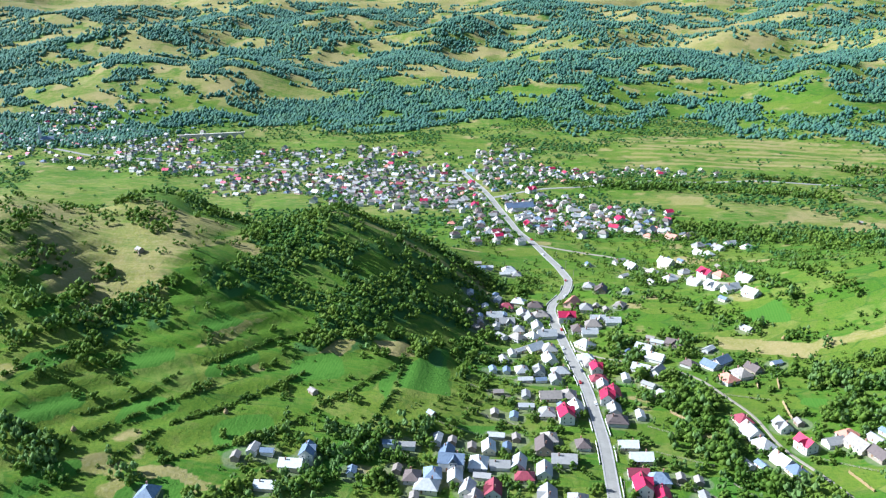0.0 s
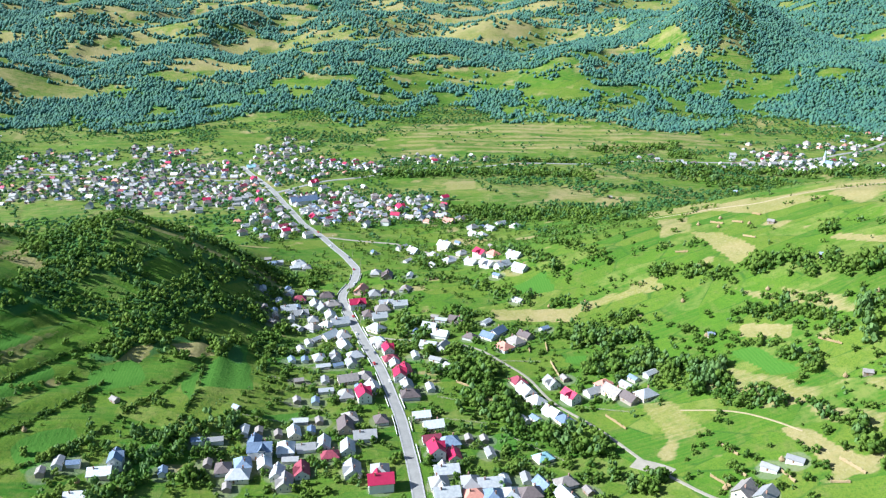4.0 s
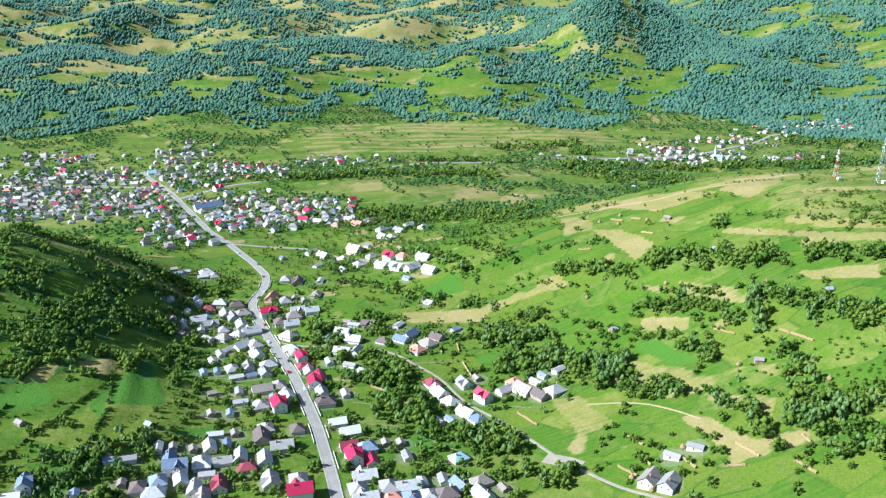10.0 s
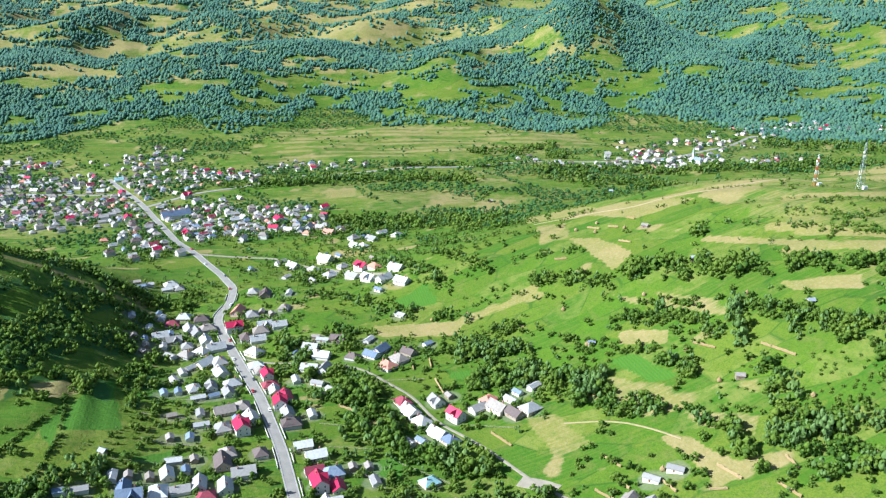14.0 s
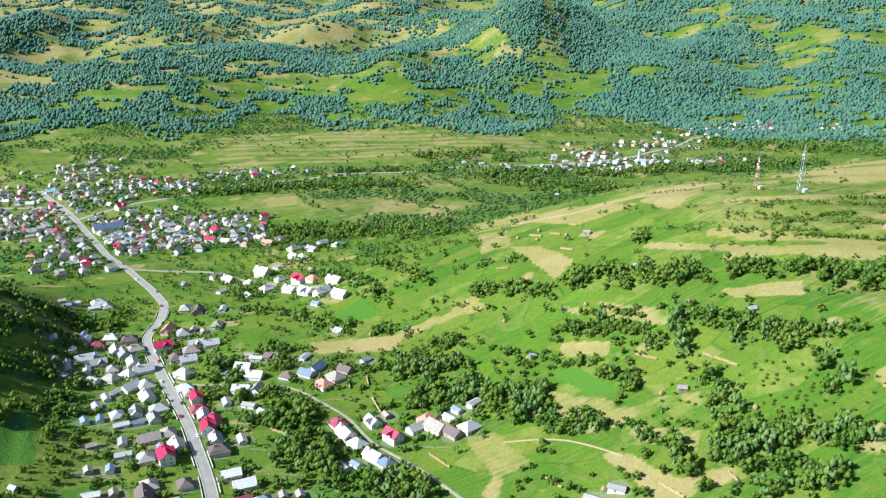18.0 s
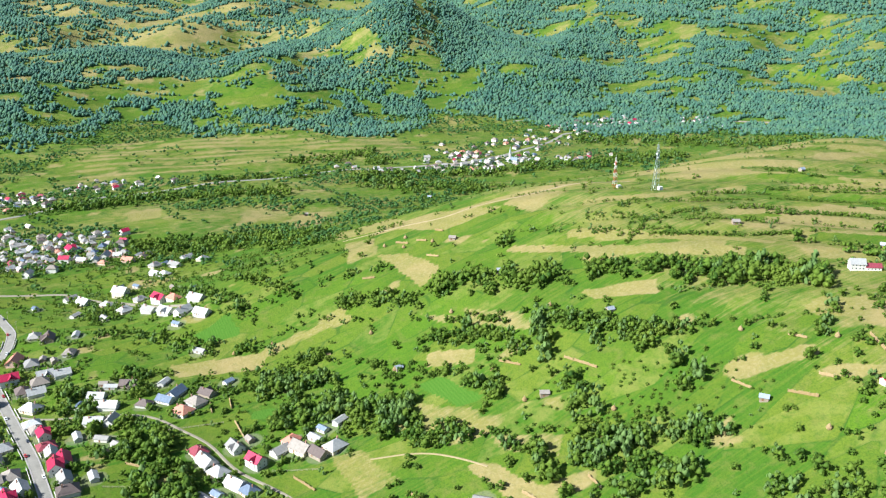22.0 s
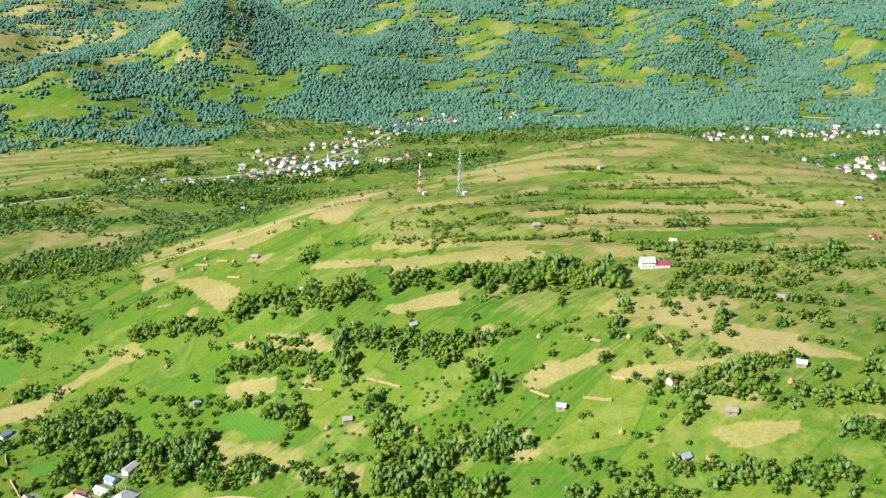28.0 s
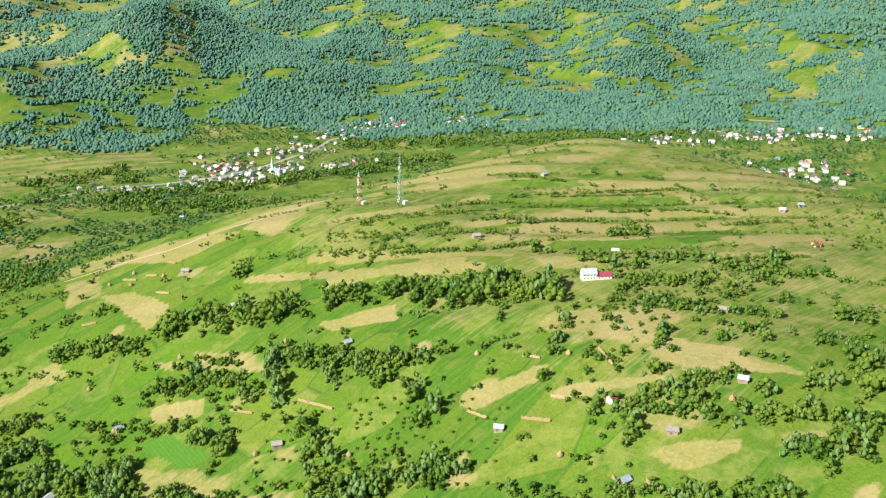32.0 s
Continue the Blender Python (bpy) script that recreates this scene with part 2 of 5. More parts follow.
def ground(x, y):
    x, y = np.asarray(x, float) / K, np.asarray(y, float) / K
    z = -0.032 * np.clip(y - 420, 0, 620)
    z = z + 82 * sst((x + 0.1 * (y - 300) - 90) / 300) * (1 - sst((y - 460) / 330)) * (1 - sst((x - 600) / 340))
    ahead = np.interp(x, WEST_X, WEST_Y) - y
    ridge = np.interp(x, WEST_X, WEST_Z) * np.exp(-0.5 * (ahead / np.where(ahead > 0, 108, 62)) ** 2)
    near = ridge + sum(bump(x, y, *h) for h in HILLS) + 0.05 * ridge * np.sin(x / 17 + y / 31)
    z = z + near * (1 - sst((x + 60) / 45)) + sum(bump(x, y, *h) for h in KNOLLS)
    west = sst((-50 - x) / 30) * sst((450 - y) / 40) * sst((z - 1) / 5)
    z = z + west * 0.6 * np.sin(z * 1.3 + 0.02 * x)                                # terraced slopes
    east = sst((x - 270) / 50) * sst((y - 230) / 60) * sst((z - 35) / 10)
    z = z + east * 0.7 * np.sin((0.62 * x + 0.79 * y) / 4.8 + (x - 400) / 260)
    r = np.hypot(x, y)
    z = z + 22 * sst((r - 1330) / 420) + 118 * sst((r - 1700) / 1300) + 150 * sst((r - 2900) / 1700)
    z = z + sum(bump(x, y, *h) for h in FAR_HILLS + FAR_HILLS_2)
    a = np.arctan2(x, y)
    far = sst((r - 1350) / 500)
    crest = 1 - np.abs(2 * soft(x, y, 330, 71) - 1)
    z = z + far * (46 * (crest - 0.72) + 24 * (soft(x, y, 120, 72) - 0.5))          # ridges and side valleys
    z = z + far * (9 * np.sin(a * 23 + r / 310) + 7 * np.sin(a * 41 - r / 170 + 1.3) + 6 * np.sin(x / 61 + 2 * np.sin(y / 140)) + 5 * np.sin(y / 83 - x / 190))
    mid = sst((r - 150) / 200)
    z = z + mid * (1 - far) * (0.9 * np.sin(x / 23 + y / 41) + 0.9 * np.sin(y / 29 - x / 57 + 1))
    return z * K

def field(x, y, *corners):
    """How far inside a four-cornered plot, plan units, its border slightly wavy."""
    x, y = x / K, y / K
    p = np.array(corners, float)
    mid = p.mean(axis=0)
    best = np.full(np.shape(x), 99.0)
    for a, b in zip(p, np.roll(p, -1, axis=0)):
        n = np.array([b[1] - a[1], a[0] - b[0]]) / np.hypot(*(b - a))
        n = n if n @ (mid - a) > 0 else -n
        best = np.minimum(best, (x - a[0]) * n[0] + (y - a[1]) * n[1])
    return best + 0.5 * np.sin(x / 3.1) + 0.5 * np.sin(y / 3.7)


# plots by their corners, plan units
MOWN = (((181, 292), (191, 285), (201, 248), (187, 251)), ((83, 482), (136, 459), (128, 445), (85, 464)), ((203, 386), (221, 365), (215, 356), (199, 373)), ((279, 357), (310, 335), (302, 325), (279, 345)),
        ((94, 892), (131, 890), (125, 850), (96, 863)), ((246, 807), (277, 798), (253, 751), (228, 744)), ((220, 505), (234, 489), (242, 454), (225, 442)), ((-134, 372), (-118, 404), (-109, 404), (-120, 369)), ((-103, 411), (-82, 418), (-78, 407), (-90, 398)))
MOWN_2 = (((-172, 289), (-161, 295), (-134, 286), (-155, 277)), ((357, 212), (368, 200), (375, 161), (357, 184)), ((298, 258), (319, 245), (318, 238), (294, 247)), ((308, 183), (332, 159), (328, 154), (309, 165)),
          ((329, 367), (363, 345), (351, 336), (324, 356)), ((435, 468), (469, 478), (481, 460), (451, 450)), ((312, 232), (340, 201), (338, 197), (309, 226)))
MOWN_3 = (((236, 561), (274, 546), (303, 493), (264, 497)), ((306, 494), (325, 501), (350, 478), (314, 467)), ((225, 636), (265, 600), (257, 537), (218, 572)), ((416, 475), (451, 481), (477, 460), (438, 455)))
ROUGH = (((134, 344), (150, 340), (156, 304), (137, 306)), ((178, 339), (188, 348), (202, 314), (196, 314)), ((197, 304), (221, 278), (212, 268), (195, 292)), ((208, 865), (255, 849), (234, 797), (189, 793)), ((-186, 358), (-168, 393), (-155, 406), (-167, 375)),
         ((211, 425), (252, 360), (246, 350), (214, 411)), ((352, 262), (385, 234), (361, 218), (336, 245)), ((326, 195), (340, 177), (327, 170), (315, 188)))
ROUGH_2 = (((183, 352), (203, 321), (194, 303), (177, 327)), ((342, 152), (360, 131), (355, 126), (338, 147)), ((232, 402), (253, 367), (246, 354), (228, 386)), ((212, 552), (232, 536), (220, 505), (200, 506)),
           ((-241, 356), (-230, 393), (-223, 385), (-228, 368)), ((-218, 426), (-194, 490), (-191, 473), (-211, 418)), ((-274, 428), (-256, 430), (-260, 413), (-280, 399)))
CROPS = (((187, 367), (199, 361), (208, 327), (196, 332)), ((-81, 369), (-80, 394), (-65, 435), (-56, 376)), ((101, 506), (124, 514), (126, 488), (105, 491)), ((58, 334), (73, 335), (70, 317), (55, 319)),
         ((-50, 352), (-30, 358), (-31, 350), (-50, 345)), ((-52, 422), (-36, 426), (-36, 418), (-52, 414)), ((25, 420), (36, 418), (34, 411), (24, 412)), ((113, 404), (128, 398), (126, 392), (111, 397)))

# mown and green strips of the terraced hill: line, half width
TAN_STRIPS = ((((407, 358), (450, 323)), 6), (((429, 376), (485, 349)), 5), (((478, 406), (547, 354)), 5), (((450, 485), (467, 450)), 7), (((327, 365), (358, 332)), 5),
              (((466, 325), (508, 300), (558, 269)), 4), (((541, 446), (579, 441)), 6), (((319, 398), (347, 366), (378, 332)), 3), (((512, 402), (565, 363)), 3), (((488, 269), (536, 243)), 6),
              (((346, 260), (373, 228)), 8), (((356, 209), (365, 186)), 8), (((311, 374), (302, 383)), 4), (((546, 349), (537, 301)), 5), (((343, 447), (384, 425), (439, 418)), 4), (((235, 548), (255, 538), (300, 513), (350, 494), (400, 484)), 5))
TAN_STRIPS_2 = ((((418, 372), (478, 352)), 4), (((417, 355), (454, 331)), 6), (((480, 350), (561, 284)), 5), (((500, 397), (552, 368)), 4), (((457, 322), (508, 288)), 4), (((281, 432), (322, 367)), 4), (((312, 415), (333, 388)), 4), (((462, 257), (498, 233)), 3))
GREEN_STRIPS_2 = ((((444, 398), (532, 343)), 4), (((480, 419), (508, 404)), 4), (((410, 325), (454, 287)), 5), (((469, 283), (529, 251)), 4), (((520, 410), (573, 389)), 4))
GREEN_STRIPS = ((((443, 391), (530, 337)), 4), (((472, 432), (504, 400)), 4), (((416, 318), (461, 289)), 5), (((394, 368), (411, 362)), 5), (((473, 298), (502, 278)), 5), (((454, 323), (509, 282)), 2))


def cover(x, y, z):
    """Hay, crop and wood shares of the ground."""
    hay, crop, trees_ = np.zeros_like(x), np.zeros_like(x), woods(x, y)
    for p in MOWN + MOWN_2 + MOWN_3:
        hay = np.maximum(hay, sst(field(x, y, *p) / 2 + 0.5))
    for p in ROUGH + ROUGH_2:
        hay = np.maximum(hay, sst(field(x, y, *p) / 2 + 0.5) * 0.62)
    for p in CROPS:
        crop = np.maximum(crop, sst(field(x, y, *p) / 2 + 0.5))
    x, y, z = x / K, y / K, z / K
    r = np.hypot(x, y)
    hill = sst((x - 290) / 60) * sst((y - 250) / 60) * (r < 1000) * (z > 30)
    hay = np.maximum(hay, hill * sst((np.sin(terrace(x, y)) + 0.2) * 2.5) * sst((soft(x, y, 46, 1) - 0.45) * 6) * 0.75)
    hay = np.maximum(hay, sst((x - 270) / 60) * sst((y - 130) / 60) * (r < 1000) * (z > 40) * (0.33 + 0.34 * soft(x, y, 34, 61)))
    for line, half in GREEN_STRIPS + GREEN_STRIPS_2:
        hay = hay * (1 - 0.9 * sst(strip(x, y, line, half) + 0.5))
    for line, half in TAN_STRIPS + TAN_STRIPS_2:
        hay = np.maximum(hay, 1.0 * sst(strip(x, y, line, half) + 0.5))
    crest = np.interp(x, WEST_X, WEST_Y) - y
    bare = (x < -50) * (x > -160) * sst((5 - np.abs(crest - 2)) / 3)
    hay = np.maximum(hay, bare)
    hum = sst((-195 - x) / 20) * sst((430 + x) / 30) * sst((70 - np.abs(crest - 25)) / 15)
    hay = np.maximum(hay, hum * (0.42 + 0.45 * soft(x, y, 30, 66)))
    slope = sst((-75 - x) / 15) * sst((400 - y) / 10) * (r < 560)
    crop = np.maximum(crop, slope * sst((np.sin(z * 0.55 + 2 * soft(x, y, 40, 67)) * np.sin((x + 0.5 * y) / 14) - 0.35) * 5))
    far = sst((r - 1350) / 250)
    # mown plots of the far hills; extra straw pales them in place of haze
    hay = np.maximum(hay, far * (1 - 0.45 * sst((x - 250) / 600)) * sst((soft(x, y * 1.5, 46, 4) + 0.16 * sst((r - 1900) / 700) - 0.54) * 16))
    hay = np.maximum(hay, far * (1 - 0.3 * sst((x - 250) / 600)) * (0.3 + 0.42 * soft(x, y, 40, 62)))
    hay = np.maximum(hay, sst((r - 680) / 120) * (1 - far) * (1 - hill) * (0.24 + 0.36 * soft(x * 0.7, y, 34, 77)))        # uneven straw tone mixed into the valley floor
    hay = np.maximum(hay, np.clip(bump(x, y, 330, 2080, 240, 130, 0, 1.3), 0, 0.9) * (0.2 + 0.9 * soft(x, y * 1.6, 40, 63)))
    bench = sst((y - 1040) / 30) * sst((1300 - y) / 30) * sst((x - 30) / 40) * sst((520 - x) / 40)
    hay = np.maximum(hay, bench * sst((np.sin((y + 0.22 * x) / 4.2 + 2 * soft(x, y, 90, 64)) - 0.1) * 2) * (0.58 + 0.3 * soft(x, y, 60, 65)))
    hay = np.maximum(hay, (1 - far) * (1 - hill) * sst((soft(x, y * 1.4, 32, 9) - 0.69) * 9) * 0.8)
    return hay, crop, trees_ * (hay < 0.5)


def strip(x, y, line, half):
    """How far inside a narrow strip of land along a line, plan units."""
    best = np.full_like(x, -99.0)
    for (ax, ay), (bx, by) in zip(line, line[1:]):
        t = np.clip(((x - ax) * (bx - ax) + (y - ay) * (by - ay)) / ((bx - ax) ** 2 + (by - ay) ** 2), 0, 1)
        best = np.maximum(best, half - np.hypot(x - ax - t * (bx - ax), y - ay - t * (by - ay)))
    return best + 0.5 * np.sin(x / 6) + 0.5 * np.sin(y / 5)


def terrace(x, y):
    """Phase of the strips that cross the broad hill, one strip to a turn; plan units."""
    return (0.62 * x + 0.79 * y) / 4.8 + 2 * soft(x, y, 120, 3) + (x - 400) / 260


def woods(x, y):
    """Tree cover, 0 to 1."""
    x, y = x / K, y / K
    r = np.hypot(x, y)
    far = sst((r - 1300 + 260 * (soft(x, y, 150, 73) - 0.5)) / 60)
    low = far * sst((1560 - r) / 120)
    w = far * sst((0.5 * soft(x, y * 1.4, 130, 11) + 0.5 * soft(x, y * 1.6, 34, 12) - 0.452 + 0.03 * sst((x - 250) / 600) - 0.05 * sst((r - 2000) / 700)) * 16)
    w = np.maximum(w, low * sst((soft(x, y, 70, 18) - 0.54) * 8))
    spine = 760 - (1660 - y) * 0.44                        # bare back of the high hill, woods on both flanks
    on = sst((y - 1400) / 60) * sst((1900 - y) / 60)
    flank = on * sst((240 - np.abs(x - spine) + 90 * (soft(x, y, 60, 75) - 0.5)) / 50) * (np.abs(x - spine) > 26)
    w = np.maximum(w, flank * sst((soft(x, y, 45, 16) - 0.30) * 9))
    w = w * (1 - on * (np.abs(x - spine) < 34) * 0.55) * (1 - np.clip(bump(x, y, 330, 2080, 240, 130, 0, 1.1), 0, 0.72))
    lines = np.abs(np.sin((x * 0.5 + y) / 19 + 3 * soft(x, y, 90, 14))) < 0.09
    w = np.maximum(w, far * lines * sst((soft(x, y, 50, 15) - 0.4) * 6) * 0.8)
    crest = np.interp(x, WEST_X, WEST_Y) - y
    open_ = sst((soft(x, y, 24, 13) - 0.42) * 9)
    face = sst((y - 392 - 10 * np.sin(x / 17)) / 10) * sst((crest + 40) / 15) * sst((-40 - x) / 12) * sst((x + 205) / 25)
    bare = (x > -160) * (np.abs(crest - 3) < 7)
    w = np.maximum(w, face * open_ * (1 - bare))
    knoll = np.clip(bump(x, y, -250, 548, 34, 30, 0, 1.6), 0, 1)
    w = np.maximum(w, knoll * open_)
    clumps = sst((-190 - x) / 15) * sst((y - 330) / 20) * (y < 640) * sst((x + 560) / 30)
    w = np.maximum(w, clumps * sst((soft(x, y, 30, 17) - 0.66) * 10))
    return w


def ribbon(points, width, lift=0.25, step=4.0):
    """A strip along a smooth line over the ground."""
    p = np.array(points, float) * K
    d = np.r_[0, np.cumsum(np.hypot(*np.diff(p, axis=0).T))]
    s = np.arange(0, d[-1], step)
    x, y = np.interp(s, d, p[:, 0]), np.interp(s, d, p[:, 1])
    k = np.ones(7) / 7
    if len(s) > 14:
        x[3:-3], y[3:-3] = np.convolve(x, k, "valid"), np.convolve(y, k, "valid")
    tx, ty = np.gradient(x), np.gradient(y)
    n = np.hypot(tx, ty)
    return x, y, -ty / n, tx / n


def mesh_of(name, verts, faces, mats=()):
    me = bpy.data.meshes.new(name)
    me.from_pydata([tuple(v) for v in verts], [], faces)
    for m in mats:
        me.materials.append(m)
    return me


def polar_ground():
    fine = np.radians(np.linspace(-78, 100, 580))
    rest = np.radians(np.linspace(100, 282, 60))[1:-1]
    az = np.r_[fine, rest]
    rr = np.r_[np.linspace(0.5, 290, 24), np.arange(293, 900, 3.0), 900 * (4900 / 900) ** np.linspace(0, 1, 190)]
    A, R = np.meshgrid(az, rr)
    x, y = R * np.sin(A), R * np.cos(A)
    z = ground(x, y)
    nr, na = x.shape
    idx = np.arange(nr * na).reshape(nr, na)
    nxt = np.roll(idx, -1, axis=1)
    quads = np.stack([idx[:-1], idx[1:], nxt[1:], nxt[:-1]], -1).reshape(-1, 4)
    me = bpy.data.meshes.new("ground")
    me.vertices.add(nr * na)
    me.vertices.foreach_set("co", np.stack([x, y, z], -1).ravel())
    me.loops.add(quads.size)
    me.loops.foreach_set("vertex_index", quads.ravel())
    me.polygons.add(len(quads))
    me.polygons.foreach_set("loop_start", np.arange(0, quads.size, 4))
    me.polygons.foreach_set("loop_total", np.full(len(quads), 4))
    me.polygons.foreach_set("use_smooth", np.ones(len(quads), bool))
    me.update()
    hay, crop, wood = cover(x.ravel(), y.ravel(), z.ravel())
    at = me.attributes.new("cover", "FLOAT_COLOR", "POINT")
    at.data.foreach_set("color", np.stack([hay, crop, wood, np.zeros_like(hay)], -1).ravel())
    me.materials.append(GROUND)
    return tagged(new("ground", me), "rolling green valley ground with mown plots and hills", "ground", kind="structure")


polar_ground()

MAIN_ROAD = ((24, 120), (23, 230), (21, 305), (18, 350), (10, 408), (0, 458), (-10, 507), (-13, 528), (-4, 548), (-1, 580), (-11, 625), (-30, 682), (-47, 720), (-65, 795), (-84, 861), (-106, 930), (-135, 1010))
SIDE_LANE = ((-6, 470), (14, 452), (34, 444), (58, 433), (69, 422), (79, 403), (88, 389), (95, 360), (108, 337), (113, 325), (124, 292), (140, 262), (165, 235))
UPPER_ROAD = ((-30, 682), (10, 668), (33, 660), (50, 630), (68, 610), (86, 572), (104, 548))
FIELD_TRACK = ((150, 328), (169, 316), (179, 302), (188, 284))
TOWN_STREET = ((-106, 930), (-220, 950), (-340, 985), (-480, 1010), (-640, 1060), (-800, 1120))
TOWN_STREET_2 = ((-84, 861), (-40, 900), (60, 960), (200, 985), (340, 985), (500, 950), (640, 1010), (720, 1070), (900, 1065), (1040, 930), (1190, 700))
VALLEY_ROAD = ((700, 1190), (863, 1105), (992, 1040), (1082, 951), (1204, 832), (1300, 700))
HILL_TRACK = ((215, 560), (232, 551), (255, 537), (272, 520), (300, 512), (322, 498), (350, 492), (374, 486), (400, 480))


def road(name, line, width, mat, label):
    x, y, nx, ny = ribbon(line, width)
    rows = [(-width / 2 - 0.5, -0.5), (-width / 2, 0.25), (0, 0.34), (width / 2, 0.25), (width / 2 + 0.5, -0.5)]
    v, f = [], []
    for i in range(len(x)):
        for o, up in rows:
            px, py = x[i] + nx[i] * o, y[i] + ny[i] * o
            v.append((px, py, float(ground(px, py)) + up))
    for i in range(len(x) - 1):
        for j in range(4):
            a = i * 5 + j
            f.append((a, a + 5, a + 6, a + 1))
    me = mesh_of(name, v, f, (mat,))
    return tagged(new(name, me), label, "road", kind="structure")


road("road_main", MAIN_ROAD, 5.6, ASPHALT, "pale worn asphalt village main road")
road("road_side", SIDE_LANE, 1.7, GRAVEL, "narrow gravel lane past the hamlet")
road("road_upper", UPPER_ROAD, 4, GRAVEL, "gravel lane between houses")
road("road_track", FIELD_TRACK, 0.9, DIRT, "pale dirt track through the meadows")
road("road_town", TOWN_STREET, 8, ASPHALT, "long street through the far town")
road("road_village", TOWN_STREET_2, 7, ASPHALT, "road from the town to the church village")
road("road_valley", VALLEY_ROAD, 9, GRAVEL, "pale road along the foot of far hills")
road("road_hill", HILL_TRACK, 1.6, DIRT, "worn earth track on the grassy ridge")
road("yard_gravel", ((118, 298), (126, 290), (131, 283)), 9, GRAVEL, "pale gravel yard beside the lane")


# ---- trees ----
rng = np.random.RandomState(21)


def unit(n, r):
    v = r.normal(size=(n, 3))
    return v / np.linalg.norm(v, axis=1)[:, None]


def icosphere(level):
    bm = bmesh.new()
    bmesh.ops.create_icosphere(bm, subdivisions=level, radius=1)
    v = np.array([q.co[:] for q in bm.verts])
    f = np.array([[q.index for q in fc.verts] for fc in bm.faces])
    bm.free()
    return v, f


OCT = (np.array([(1, 0, 0), (0, 1, 0), (-1, 0, 0), (0, -1, 0), (0, 0, 1), (0, 0, -1)], float), np.array([(0, 1, 4), (1, 2, 4), (2, 3, 4), (3, 0, 4), (1, 0, 5), (2, 1, 5), (3, 2, 5), (0, 3, 5)]))
ICO = {0: OCT, 1: icosphere(1)}


def crown(seed, lobes, cards, size, tall, core=1):
    """Triangles of a leafy crown about 1 m in radius, standing on z = 0: uneven lobes, each under many small clumps of leaves."""
    r = np.random.RandomState(seed)
    v, f, n = [], [], 0
    for k in range(lobes):
        a = k * 2.4 + r.rand()
        h = (k + 0.5) / lobes
        rad = 0.62 * math.sin(math.pi * (0.18 + 0.72 * h)) * r.uniform(0.6, 1.05)
        c = np.array([rad * math.cos(a), rad * math.sin(a), tall * (0.14 + 0.72 * h)])
        s = r.uniform(0.3, 0.5) * (9 / max(lobes, 9)) ** 0.4 * np.array([1, 1, r.uniform(0.8, 1.15)])
        iv, fi = ICO[core]
        v.append(iv * s * r.uniform(0.62, 1.0, (len(iv), 1)) + c)
        f.append(fi + n)
        n += len(iv)
        d = unit(cards, r)
        d[:, 2] = np.abs(d[:, 2]) * 0.9 - 0.25
        p = c + d * s * r.uniform(0.75, 1.12, (cards, 1))
        u = np.cross(d + 0.5 * unit(cards, r), unit(cards, r))
        u /= np.linalg.norm(u, axis=1)[:, None] + 1e-6
        w = np.cross(d, u) + 0.3 * unit(cards, r)
        e = size * r.uniform(0.6, 1.3, (cards, 1))
        q = np.stack([p - u * e, p + u * e * 0.4 - w * e, p + u * e, p + w * e], 1).reshape(-1, 3)
        v.append(q)
        i = n + np.arange(cards) * 4
        f.append(np.stack([i, i + 1, i + 2], 1))
        f.append(np.stack([i, i + 2, i + 3], 1))
        n += cards * 4
    return np.concatenate(v), np.concatenate(f)


def tri_mesh(name, v, f, mat):
    me = bpy.data.meshes.new(name)
    me.vertices.add(len(v))
    me.vertices.foreach_set("co", np.ascontiguousarray(v, float).ravel())
    me.loops.add(f.size)
    me.loops.foreach_set("vertex_index", np.ascontiguousarray(f, np.int32).ravel())
    me.polygons.add(len(f))
    me.polygons.foreach_set("loop_start", np.arange(0, f.size, 3))
    me.polygons.foreach_set("loop_total", np.full(len(f), 3))
    me.update(calc_edges=True)
    me.materials.append(mat)
    return me


def scatter(templates, place, radius, height, r):
    """Stand one template on every place, turned and scaled; returns joined triangles."""
    vs, fs, n = [], [], 0
    which = r.randint(len(templates), size=len(place))
    turn = r.rand(len(place)) * 6.283
    for k, (tv, tf) in enumerate(templates):
        s = np.where(which == k)[0]
        if not len(s):
            continue
        c, d = np.cos(turn[s])[:, None], np.sin(turn[s])[:, None]
        x = (tv[None, :, 0] * c - tv[None, :, 1] * d) * radius[s, None] + place[s, None, 0]
        y = (tv[None, :, 0] * d + tv[None, :, 1] * c) * radius[s, None] + place[s, None, 1]
        z = tv[None, :, 2] * height[s, None] + place[s, None, 2]
        vs.append(np.stack([x, y, z], -1).reshape(-1, 3))
        fs.append((tf[None] + (np.arange(len(s)) * len(tv))[:, None, None] + n).reshape(-1, 3))
        n += len(s) * len(tv)
    return np.concatenate(vs), np.concatenate(fs)


def stand(x, y, sink=0.3):
    return np.stack([x, y, ground(x, y) - sink], -1)


def off_roads(x, y, gap=4.0):
    ok = np.ones(len(x), bool)
    for line, w in ((MAIN_ROAD, 5), (SIDE_LANE, 2), (UPPER_ROAD, 2), (TOWN_STREET, 4), (TOWN_STREET_2, 4), (FIELD_TRACK, 1), (VALLEY_ROAD, 6)):
        lx, ly, _, _ = ribbon(line, 1)
        ok &= np.min((x[:, None] - lx) ** 2 + (y[:, None] - ly) ** 2, axis=1) > (gap * 0.5 + w) ** 2
    return ok


